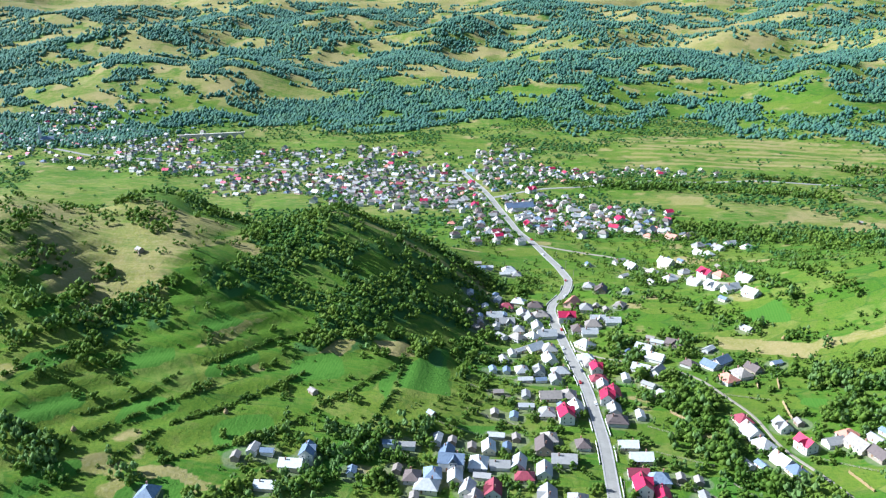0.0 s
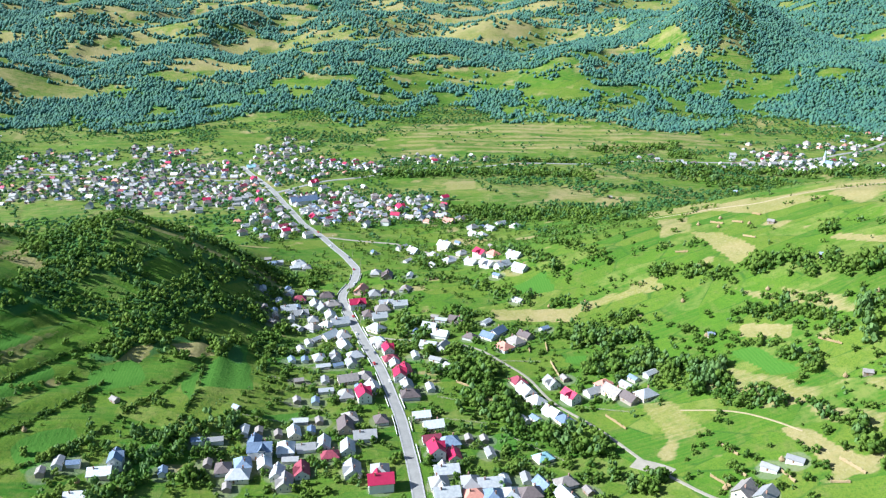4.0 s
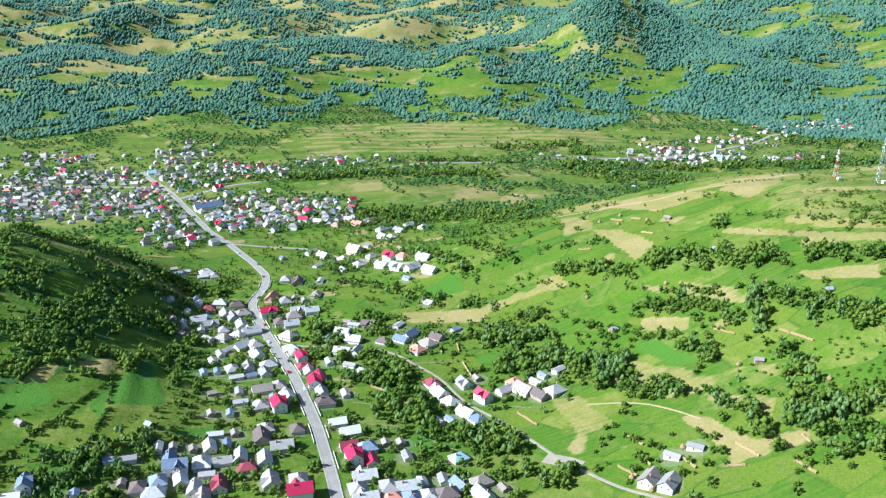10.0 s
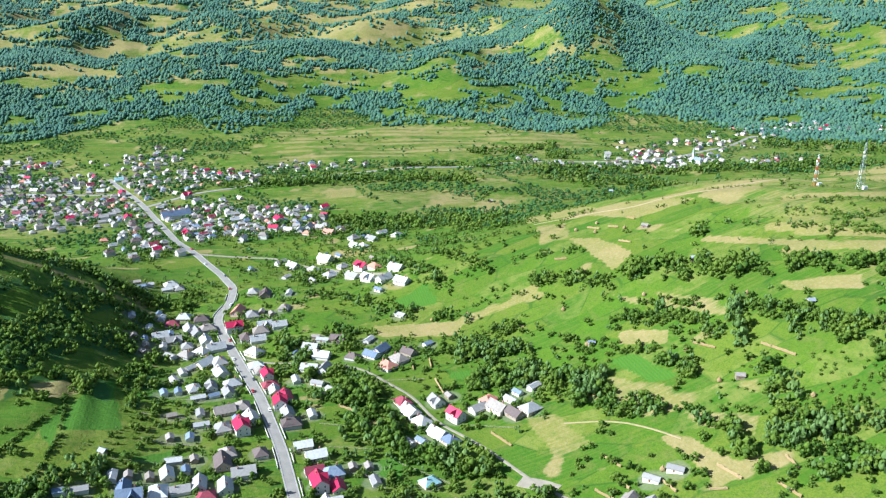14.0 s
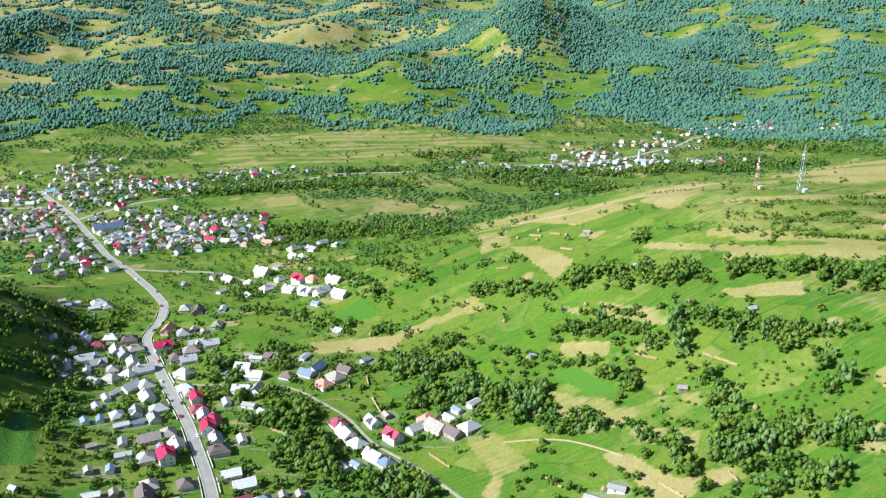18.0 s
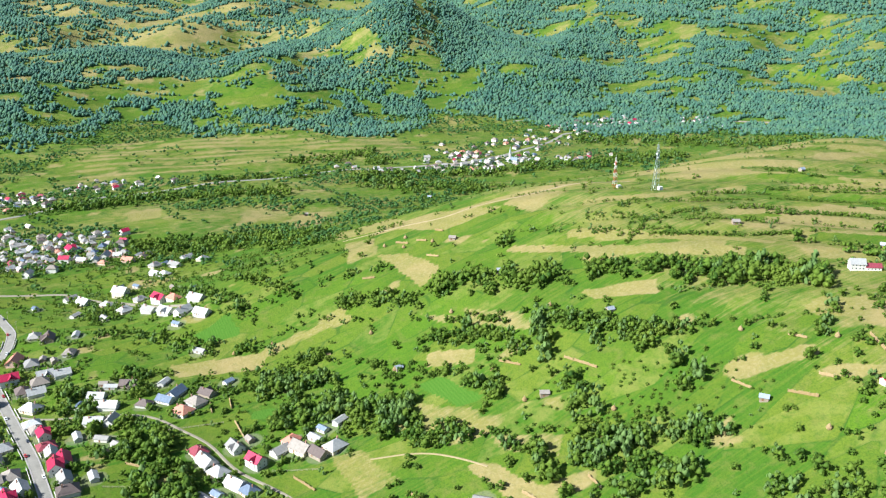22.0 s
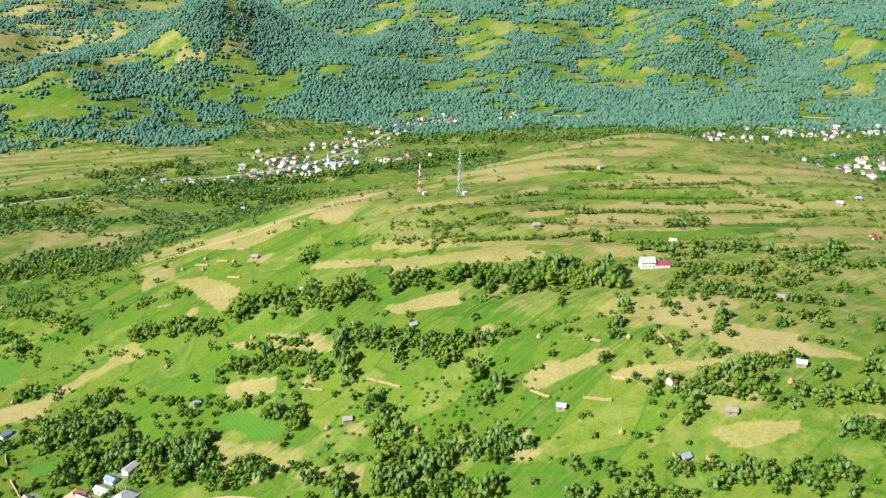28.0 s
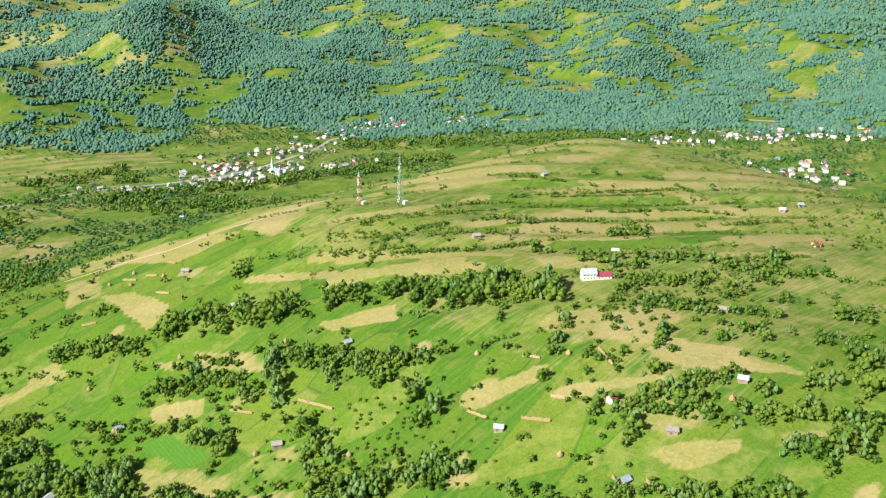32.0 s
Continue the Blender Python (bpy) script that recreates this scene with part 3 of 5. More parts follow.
# hedges and groves: line, width, spacing, crown height, share of pale trees
BELTS_HILL = (
    (((228, 436), (262, 400), (293, 369), (318, 339), (342, 309), (366, 280)), 20, 5.0, 9, 0.1),
    (((335, 318), (362, 290), (372, 270)), 16, 5.0, 10, 0.2),
    (((181, 470), (217, 434)), 9, 5.0, 7, 0.1), (((249, 352), (282, 303), (298, 290)), 13, 6.5, 6, 0.3),
    (((370, 272), (415, 250), (480, 210)), 12, 6.0, 6, 0.1), (((214, 263), (241, 247), (268, 232)), 11, 5.0, 8, 0.6),
    (((117, 416), (153, 409), (162, 404)), 12, 5.5, 8, 0.4), (((314, 199), (330, 186), (344, 159), (361, 144)), 9, 5.0, 6, 0.2))
BELTS_HILL_2 = (
    (((263, 207), (299, 161), (325, 122)), 11, 5.5, 6, 0.2), (((184, 660), (222, 593)), 14, 5.5, 8, 0.1),
    (((268, 432), (290, 452)), 7, 5.0, 7, 0.1), (((332, 405), (382, 369), (406, 352)), 7, 5.0, 4, 0.1),
    (((298, 446), (335, 376)), 5, 5.0, 4, 0.1), (((372, 410), (411, 398)), 4, 5.0, 4, 0.1), (((443, 318), (462, 305)), 8, 4.0, 6, 0.0),
    (((248, 350), (240, 330)), 4, 4.0, 9, 0.8), (((280, 283), (269, 261)), 6, 4.5, 8, 0.4), (((201, 361), (219, 321)), 6, 5.0, 5, 0.3),
    (((275, 232), (300, 215)), 4, 5.0, 3, 0.2), (((308, 235), (330, 213), (347, 202)), 4, 5.0, 4, 0.2))
BELTS_VALLEY = (
    (((50, 366), (69, 352), (86, 330), (111, 303)), 18, 5.0, 9, 0.25), (((35, 401), (69, 390)), 12, 5.5, 8, 0.1),
    (((122, 437), (143, 402), (158, 355), (179, 347)), 15, 5.5, 8, 0.5), (((157, 353), (197, 311)), 6, 5.5, 7, 0.5),
    (((22, 485), (39, 447), (68, 458)), 13, 6.0, 8, 0.2), (((49, 545), (95, 494), (144, 453)), 12, 6.0, 7, 0.2),
    (((-102, 319), (-78, 332), (-49, 343)), 16, 5.0, 7, 0.6), (((-233, 294), (-214, 287), (-195, 271)), 22, 5.5, 7, 0.7))
BELTS_VALLEY_2 = (
    (((-150, 275), (-101, 292), (-83, 317), (-60, 340)), 14, 5.5, 7, 0.5), (((24, 464), (42, 415), (67, 397), (68, 345)), 11, 5.5, 8, 0.2),
    (((-60, 300), (-75, 310)), 12, 5.0, 6, 0.3), (((55, 300), (100, 290)), 8, 6.0, 6, 0.3), (((98, 300), (118, 276)), 10, 5.0, 7, 0.4),
    (((45, 560), (60, 620), (30, 640)), 22, 6.0, 7, 0.2), (((-35, 545), (-20, 600)), 14, 6.0, 7, 0.1), (((130, 430), (120, 395), (150, 380)), 10, 6.0, 7, 0.4),
    (((70, 758), (110, 744), (179, 720), (224, 658)), 45, 6.5, 9, 0.1), (((-12, 931), (112, 935), (215, 928), (262, 881)), 36, 6.5, 9, 0.15))
BELTS_FAR = (
    (((302, 1050), (418, 1069), (404, 991)), 34, 7, 9, 0.1), (((345, 928), (537, 879), (771, 863)), 40, 7.5, 9, 0.1),
    (((355, 924), (460, 780), (620, 720), (800, 640)), 55, 8, 9, 0.15), (((711, 1027), (895, 879), (1123, 771)), 60, 8, 9, 0.1),
    (((189, 1001), (324, 974)), 22, 7, 8, 0.1))

BELTS_MORE = (
    (((101, 598), (133, 507)), 9, 5.5, 7, 0.2), (((120, 427), (153, 404)), 8, 5, 8, 0.5), (((119, 386), (153, 367)), 7, 5, 8, 0.4), (((147, 385), (162, 360), (179, 337)), 10, 5, 8, 0.5),
    (((210, 416), (238, 375)), 4, 4.5, 5, 0.2), (((213, 384), (236, 335)), 4, 4.5, 5, 0.3), (((181, 468), (202, 458), (217, 423)), 7, 5, 7, 0.1), (((251, 355), (237, 321)), 4, 4.5, 9, 0.7),
    (((250, 360), (274, 315), (276, 294)), 9, 5, 7, 0.3), (((272, 277), (269, 261)), 4, 4, 8, 0.2), (((280, 267), (272, 254)), 3, 4, 9, 0.8))
BELTS_MORE_2 = (
    (((233, 299), (245, 290)), 4, 4.5, 6, 0.2), (((216, 264), (241, 251), (267, 234)), 9, 4.5, 8, 0.5), (((215, 237), (249, 223)), 9, 4.5, 8, 0.4), (((255, 199), (291, 154)), 9, 5, 6, 0.3),
    (((140, 618), (158, 571)), 8, 6, 7, 0.1), (((282, 298), (304, 285)), 6, 4.5, 6, 0.3), (((311, 208), (324, 199), (344, 188)), 6, 4.5, 6, 0.3), (((337, 191), (356, 179), (355, 155)), 6, 4.5, 6, 0.3),
    (((348, 261), (327, 244)), 5, 4.5, 6, 0.3), (((373, 257), (389, 222), (415, 197)), 9, 5.5, 5, 0.2), (((359, 200), (377, 174)), 6, 5.5, 5, 0.2))
BELTS_MORE_3 = (
    (((136, 567), (163, 497)), 9, 5.5, 7, 0.2), (((115, 488), (133, 451)), 6, 5, 6, 0.2), (((196, 495), (219, 481)), 5, 5, 6, 0.1), (((202, 399), (224, 378), (241, 342)), 7, 5, 7, 0.2),
    (((404, 175), (407, 146)), 8, 5, 6, 0.2), (((327, 147), (366, 125)), 8, 5, 6, 0.2), (((436, 249), (476, 227)), 8, 5, 5, 0.2), (((166, 322), (196, 296), (210, 268)), 4, 4.5, 7, 0.5), (((20, 432), (48, 424), (70, 412)), 8, 5, 7, 0.2),
    (((30, 470), (60, 480), (90, 462)), 9, 5.5, 7, 0.3), (((40, 398), (62, 384)), 9, 5, 8, 0.2), (((-45, 375), (-40, 410)), 3, 4.5, 4, 0.2), (((-60, 395), (-30, 400)), 3, 4, 3, 0.2))

BELTS_WEST = (
    (((-232, 296), (-212, 283), (-197, 277)), 11, 5, 7, 0.9), (((-187, 295), (-167, 278)), 8, 5, 7, 0.8), (((-258, 336), (-239, 359), (-217, 389), (-199, 406)), 9, 5, 8, 0.2),
    (((-271, 358), (-251, 370), (-243, 405)), 10, 5, 8, 0.2), (((-256, 463), (-228, 442)), 12, 5.5, 8, 0.1), (((-235, 323), (-223, 334)), 6, 5, 6, 0.2), (((-232, 345), (-204, 344)), 7, 5, 5, 0.1),
    (((-291, 391), (-289, 417)), 14, 6, 8, 0.1), (((-142, 309), (-122, 325), (-99, 333)), 6, 5, 6, 0.6), (((-97, 324), (-76, 333)), 7, 5, 7, 0.5))
BELTS_WEST_2 = (
    (((-104, 298), (-89, 294)), 7, 5, 7, 0.6), (((-83, 307), (-70, 303)), 7, 5, 8, 0.2), (((-169, 338), (-160, 350)), 5, 4, 5, 0.2), (((-276, 365), (-276, 380)), 10, 5, 7, 0.1),
    (((-195, 475), (-170, 505), (-150, 526)), 9, 5, 7, 0.1), (((-95, 554), (-62, 561), (-48, 537)), 9, 5, 7, 0.15), (((-95, 395), (-65, 425), (-45, 470)), 10, 5, 7, 0.15))
BELTS_EAST = (
    (((343, 425), (376, 415), (399, 415), (444, 402)), 5, 4.5, 4, 0.1), (((329, 431), (353, 401), (389, 382), (423, 374)), 5, 4.5, 4, 0.1), (((318, 408), (351, 372)), 4, 4.5, 4, 0.1),
    (((456, 325), (474, 311)), 6, 4.5, 8, 0.1), (((396, 329), (400, 319)), 6, 4.5, 7, 0.1), (((403, 302), (414, 284), (440, 269), (456, 241), (487, 235)), 9, 5, 7, 0.15), (((394, 278), (414, 250), (429, 229), (460, 224)), 9, 6, 6, 0.1),
    (((378, 258), (395, 226), (432, 219)), 5, 5, 5, 0.2), (((366, 220), (349, 212)), 4, 4.5, 6, 0.3), (((388, 199), (387, 178)), 5, 5, 6, 0.2), (((374, 203), (375, 195)), 5, 4.5, 6, 0.4))
BELTS_LANE = (
    (((201, 276), (203, 261), (204, 247)), 5, 4.8, 8, 0.3), (((185, 293), (196, 277)), 3, 4.8, 4, 0.3), (((225, 276), (232, 261), (245, 250)), 8, 4.8, 8, 0.2), (((216, 260), (226, 244), (240, 236)), 7, 4.8, 8, 0.3), (((226, 281), (236, 293), (235, 278)), 5, 4.8, 8, 0.5), (((230, 303), (240, 305)), 4, 4.8, 8, 0.2), (((162, 369), (179, 354), (166, 338)), 8, 4.8, 8, 0.4), (((157, 346), (173, 326), (195, 301)), 5, 4.8, 8, 0.3), (((206, 347), (212, 322), (218, 328)), 5, 4.8, 8, 0.2), (((252, 357), (246, 336)), 5, 4.8, 8, 0.7), (((223, 382), (235, 356)), 5, 4.8, 8, 0.3), (((160, 428), (145, 440)), 6, 4.8, 8, 0.2), (((256, 318), (273, 307), (285, 307)), 7, 4.8, 8, 0.6), (((108, 324), (118, 303)), 9, 4.8, 8, 0.3), (((128, 284), (113, 273)), 9, 4.8, 8, 0.3))
BELTS_FRONT = (
    (((322, 197), (313, 192), (306, 187)), 4, 4.8, 8, 0.2), (((331, 196), (334, 186), (336, 169), (334, 160)), 6, 4.8, 8, 0.4), (((342, 161), (354, 147), (362, 132)), 6, 4.8, 8, 0.2), (((367, 161), (373, 149)), 5, 4.8, 8, 0.2), (((339, 139), (341, 128), (355, 124)), 8, 4.8, 8, 0.2), (((297, 161), (307, 148), (324, 138)), 9, 4.8, 8, 0.4), (((290, 202), (301, 190)), 2, 4.8, 4, 0.2), (((338, 202), (346, 203)), 4, 4.8, 8, 0.2), (((311, 238), (317, 241)), 4, 4.8, 8, 0.3), (((301, 221), (314, 204)), 2, 4.8, 4, 0.2), (((265, 214), (272, 207)), 7, 4.8, 8, 0.2), (((281, 213), (288, 205)), 3, 4.8, 4, 0.2), (((401, 153), (373, 134)), 8, 4.8, 8, 0.2), (((435, 180), (442, 168)), 5, 4.8, 8, 0.2))
# low hedges on the terrace edges
HEDGES_WEST = (((-208, 311), (-189, 330), (-177, 351), (-158, 374)), ((-184, 292), (-170, 317), (-151, 334), (-146, 347)), ((-163, 296), (-142, 309), (-120, 334), (-101, 362), (-85, 391)),
               ((-97, 324), (-86, 342), (-80, 367)), ((-242, 309), (-229, 326), (-212, 323)), ((-167, 360), (-149, 389), (-131, 407)), ((-200, 300), (-184, 320), (-167, 339)),
               ((-145, 344), (-126, 370), (-122, 396)), ((-81, 371), (-84, 411)), ((-48, 386), (-64, 441)), ((-247, 317), (-234, 339), (-215, 355)))
HEDGES_EAST = (((338, 380), (374, 345), (419, 329)), ((451, 410), (499, 385), (554, 355)), ((470, 359), (516, 326), (534, 299)), ((495, 299), (526, 279), (555, 268)),
               ((480, 441), (502, 408)), ((322, 380), (350, 397)), ((416, 373), (449, 349), (475, 345)), ((559, 393), (561, 370), (553, 341)))
HEDGES_HILL = (((449, 409), (494, 381), (534, 354)), ((434, 390), (495, 363), (555, 312)), ((381, 416), (424, 392)), ((366, 396), (406, 377)), ((403, 315), (448, 268)), ((446, 259), (495, 228)), ((338, 413), (359, 387)), ((411, 367), (455, 345), (525, 300)))


def belt(line, width, gap, high, pale, r):
    p = np.array(line, float) * K
    width, high = width * K, high * 1.12
    d = np.r_[0, np.cumsum(np.hypot(*np.diff(p, axis=0).T))]
    n = max(3, int(d[-1] * (width + 3) * 2 / gap ** 2 * 0.43))
    s = r.rand(n) * d[-1]
    e = np.clip(r.normal(size=n), -2, 2) * width * 0.3
    x, y = np.interp(s, d, p[:, 0]), np.interp(s, d, p[:, 1])
    g = np.gradient(p, axis=0)
    gx, gy = np.interp(s, d, g[:, 0]), np.interp(s, d, g[:, 1])
    m = np.hypot(gx, gy)
    x, y = x - gy / m * e, y + gx / m * e
    keep = soft(x, y, 18, 5) > 0.33
    hh = high * r.uniform(0.45, 1.25, n)
    return np.stack([x, y, hh, (r.rand(n) < pale) * 1.0], 1)[keep]


all_belts = BELTS_HILL + BELTS_HILL_2 + BELTS_VALLEY + BELTS_VALLEY_2 + BELTS_FAR + BELTS_MORE + BELTS_MORE_2 + BELTS_MORE_3 + BELTS_WEST + BELTS_WEST_2 + BELTS_EAST + BELTS_LANE + BELTS_FRONT + tuple((h, 1.2, 1.9, 2.6, 0.1) for h in HEDGES_WEST) + tuple((h, 1.6, 2.3, 3.4, 0.0) for h in HEDGES_EAST) + tuple((h, 1.0, 2.0, 2.6, 0.0) for h in HEDGES_HILL)
trees = np.concatenate([belt(*b, rng) for b in all_belts])


def grid_trees(r0, r1, gap, mask, r, a0=-42, a1=72, hi=8.0):
    """Jittered grid of trees where the mask allows."""
    r0, r1 = r0 * K, r1 * K
    g = np.arange(-r1, r1, gap)
    X, Y = np.meshgrid(g, g)
    x, y = (X + r.uniform(-0.6, 0.6, X.shape) * gap).ravel(), (Y + r.uniform(-0.6, 0.6, X.shape) * gap).ravel()
    R, A = np.hypot(x, y), np.degrees(np.arctan2(x, y))
    s = (R > r0) & (R < r1) & (A > a0) & (A < a1)
    x, y = x[s], y[s]
    s = r.rand(len(x)) < mask(x, y)
    x, y = x[s], y[s]
    return np.stack([x, y, hi * r.uniform(0.55, 1.15, len(x)), (r.rand(len(x)) < 0.12) * 1.0], 1)


def wood_mask(x, y):
    return woods(x, y) * 0.95


def valley_mask(x, y):
    z = ground(x, y) / K
    x, y = x / K, y / K
    hedge = np.abs(np.sin((x * 0.91 + y * 0.42) / 27 + 2.2 * soft(x, y, 80, 8))) < 0.13
    foot = sst((np.hypot(x, y) - 1230) / 60) * sst((soft(x, y, 45, 22) - 0.36) * 8)                # wooded foot of the far hills
    bench = sst((y - 1030) / 25) * sst((1290 - y) / 25) * sst((x - 40) / 40) * sst((500 - x) / 40)     # open fields
    w = (sst((soft(x * 0.6 + 0.2 * y, y, 40, 21) - 0.55) * 14) * 0.95 + 0.75 * hedge * (soft(x, y, 60, 74) > 0.45)) * (z < 25) + 0.012 + 0.45 * foot
    return np.clip(w * (1 - 0.85 * bench), 0, 1)


def meadow_mask(x, y):
    x, y = x / K, y / K
    a, b = (x * 0.80 + y * 0.60) / 34 + 1.6 * soft(x, y, 70, 31), (y * 0.8 - x * 0.6) / 46 + 1.4 * soft(x, y, 60, 32)
    lines = ((np.abs(a - np.round(a)) < 0.055) | (np.abs(b - np.round(b)) < 0.04)) * sst((soft(x, y, 40, 33) - 0.33) * 6)
    clumps = sst((soft(x, y, 30, 34) - 0.66) * 9) * 0.4
    low = sst((x - 40) / 20) * sst((290 - x) / 40) * sst((480 - y) / 40)        # bushier low meadows beside the lane
    town = sst((x + 30) / 20) * sst((190 - x) / 30) * sst((y - 420) / 40)        # overgrown gardens and orchards below the town
    return np.clip((lines * 0.6 + clumps * 0.8 + 0.012) * (1 + 0.8 * low) + 0.012 * low + town * (0.03 + 0.5 * sst((soft(x, y, 22, 76) - 0.56) * 10)), 0, 0.9)


def terrace_mask(x, y):
    z = ground(x, y) / K
    x, y = x / K, y / K
    on = (x > 280) * (y > 240) * (z > 40)
    return on * (np.abs(np.sin(terrace(x, y) / 2 + 0.3)) < 0.2) * sst((soft(x, y, 26, 41) - 0.40) * 7) * 0.95


def slope_mask(x, y):
    """Low hedges along the contours of the western slopes."""
    z = ground(x, y) / K
    x, y = x / K, y / K
    on = (x < -55) * (x > -330) * (y < 430) * (z > 2)
    return on * ((np.abs(np.sin(z * 0.65 + 0.01 * x + 0.6)) < 0.17) * sst((soft(x, y, 40, 52) - 0.47) * 6) * 0.6 + 0.008) * (y < 400)


left_trees = grid_trees(330, 760, 5.4, lambda x, y: wood_mask(x, y) * (x < -35 * K), rng, -42, 0, 8.5)
open_trees = grid_trees(190, 760, 5.5, lambda x, y: meadow_mask(x, y) * np.where((x > 300 * K) & (y > 300 * K), 0.25, 1.0), rng, -58, 112, 5.4)
terrace_trees = grid_trees(380, 760, 3.6, terrace_mask, rng, 15, 85, 2.8)
valley_trees = grid_trees(640, 1400, 7.4, valley_mask, rng, -42, 74, 7.5)
gx, gy = np.meshgrid(np.arange(-9, 10) * 5.0, np.arange(-4, 5) * 6.5)
orchard = np.concatenate([np.stack([ox * K + (gx * c_ - gy * s_).ravel(), oy * K + (gx * s_ + gy * c_).ravel(), np.full(gx.size, 2.4), np.zeros(gx.size)], 1)
                          for ox, oy, c_, s_ in ((246, 284, 0.6, -0.8), (262, 258, 0.6, -0.8), (395, 250, 0.75, -0.66), (110, 405, 0.2, -0.98), (-30, 372, 0.97, 0.2))])
orchard = orchard[rng.rand(len(orchard)) < 0.45]
orchard[:, :2] += rng.normal(size=(len(orchard), 2)) * 0.5
slope_trees = grid_trees(230, 520, 3.2, slope_mask, rng, -58, 0, 2.6)
near = np.concatenate([trees, orchard, slope_trees, left_trees, open_trees, terrace_trees])
near = near[off_roads(near[:, 0], near[:, 1])]
near = near[np.hypot(near[:, 0] - 381 * K, near[:, 1] - 273 * K) > 17]        # farmyard
inside = np.zeros(len(near), bool)
for p in MOWN + MOWN_2 + CROPS + ROUGH[:2]:
    inside |= field(near[:, 0], near[:, 1], *p) > -0.5
near = near[~inside | (rng.rand(len(near)) < 0.04)]


# ---- homes ----
def part(name, bm, mat, parent, label=""):
    me = bpy.data.meshes.new(name)
    bm.to_mesh(me)
    bm.free()
    me.materials.append(mat)
    ob = new(name, me)
    ob.parent = parent
    return tagged(ob, label)


def box_into(bm, x0, x1, y0, y1, z0, z1):
    m = Matrix.LocRotScale(((x0 + x1) / 2, (y0 + y1) / 2, (z0 + z1) / 2), None, (x1 - x0, y1 - y0, z1 - z0))
    bmesh.ops.create_cube(bm, size=1, matrix=m)


def box(x0, x1, y0, y1, z0, z1):
    bm = bmesh.new()
    box_into(bm, x0, x1, y0, y1, z0, z1)
    return bm


def solid(verts, faces):
    bm = bmesh.new()
    v = [bm.verts.new(q) for q in verts]
    for f in faces:
        bm.faces.new([v[i] for i in f])
    bmesh.ops.recalc_face_normals(bm, faces=bm.faces)
    return bm


def plaster(name, a, b):
    return speckled(name, a, b, 0.9, scale=0.4, bump=0.2)


def tiles(name, a, b, metal=0.0, rough=0.7):
    """Roofing with courses across the slope and weathered streaks."""
    m = Nodes(name, rough, metal, 0.4)
    co = m.n("TexCoord").outputs["Object"]
    wave = m.n("TexWave", wave_type="BANDS", bands_direction="Z")
    wave.inputs["Scale"].default_value, wave.inputs["Distortion"].default_value = 1.6, 0.4
    m.link(co, wave.inputs["Vector"])
    c = m.mix(m.n("ObjectInfo").outputs["Random"], a, b)
    c = m.mix(m.math("MULTIPLY", m.step(m.noise(0.7, 5, co), 0.4, 0.7), 0.45), c, tuple(0.55 * v for v in a))
    c = m.mix(m.math("MULTIPLY", wave.outputs["Fac"], 0.18), c, tuple(0.4 * v for v in a))
    m.bump(wave.outputs["Fac"], 0.4, 0.06)
    return m.done(c)


ROOF = {
    "g": tiles("grey_shingle_roof", (0.40, 0.38, 0.36), (0.26, 0.25, 0.245)), "l": tiles("pale_tin_roof", (0.42, 0.42, 0.42), (0.56, 0.55, 0.53), 0.1, 0.5),
    "w": tiles("white_sheet_roof", (0.68, 0.68, 0.67), (0.60, 0.60, 0.58), 0.0, 0.6), "b": tiles("slate_blue_roof", (0.10, 0.14, 0.22), (0.26, 0.32, 0.42)),
    "k": tiles("dark_brown_roof", (0.12, 0.09, 0.085), (0.17, 0.13, 0.12)), "n": tiles("weathered_brown_roof", (0.25, 0.21, 0.18), (0.36, 0.32, 0.29)),
    "m": tiles("maroon_roof", (0.22, 0.03, 0.06), (0.30, 0.06, 0.08)), "r": tiles("crimson_tin_roof", (0.50, 0.02, 0.085), (0.42, 0.025, 0.075), 0.1, 0.45),
    "t": tiles("terracotta_roof", (0.62, 0.24, 0.17), (0.55, 0.28, 0.2)), "c": tiles("pale_turquoise_roof", (0.42, 0.66, 0.66), (0.36, 0.58, 0.6), 0.1, 0.5),
    "s": tiles("hut_grey_blue_roof", (0.30, 0.36, 0.44), (0.48, 0.48, 0.5)), "q": tiles("red_hut_roof", (0.6, 0.05, 0.08), (0.55, 0.05, 0.08))}
WALL = {"white": plaster("white_plaster", (0.72, 0.70, 0.66), (0.60, 0.58, 0.54)), "cream": plaster("cream_plaster", (0.70, 0.62, 0.46), (0.62, 0.52, 0.42)),
        "wood": speckled("grey_boards", (0.26, 0.2, 0.15), (0.36, 0.3, 0.24), 0.9, scale=1.0, bump=0.6), "rose": plaster("rose_plaster", (0.66, 0.42, 0.36), (0.7, 0.5, 0.42)),
        "grey": plaster("grey_render", (0.52, 0.5, 0.48), (0.44, 0.43, 0.42))}
FRAME = speckled("white_frame_paint", (0.8, 0.8, 0.78), (0.74, 0.73, 0.7), 0.6)
PANE = Nodes("window_pane", 0.12, 0, 0.6).done((0.03, 0.04, 0.05))
DOOR = speckled("brown_door_paint", (0.2, 0.1, 0.05), (0.28, 0.16, 0.09), 0.6)
BRICK = speckled("chimney_brick", (0.4, 0.2, 0.14), (0.34, 0.22, 0.17), 0.9, scale=2)


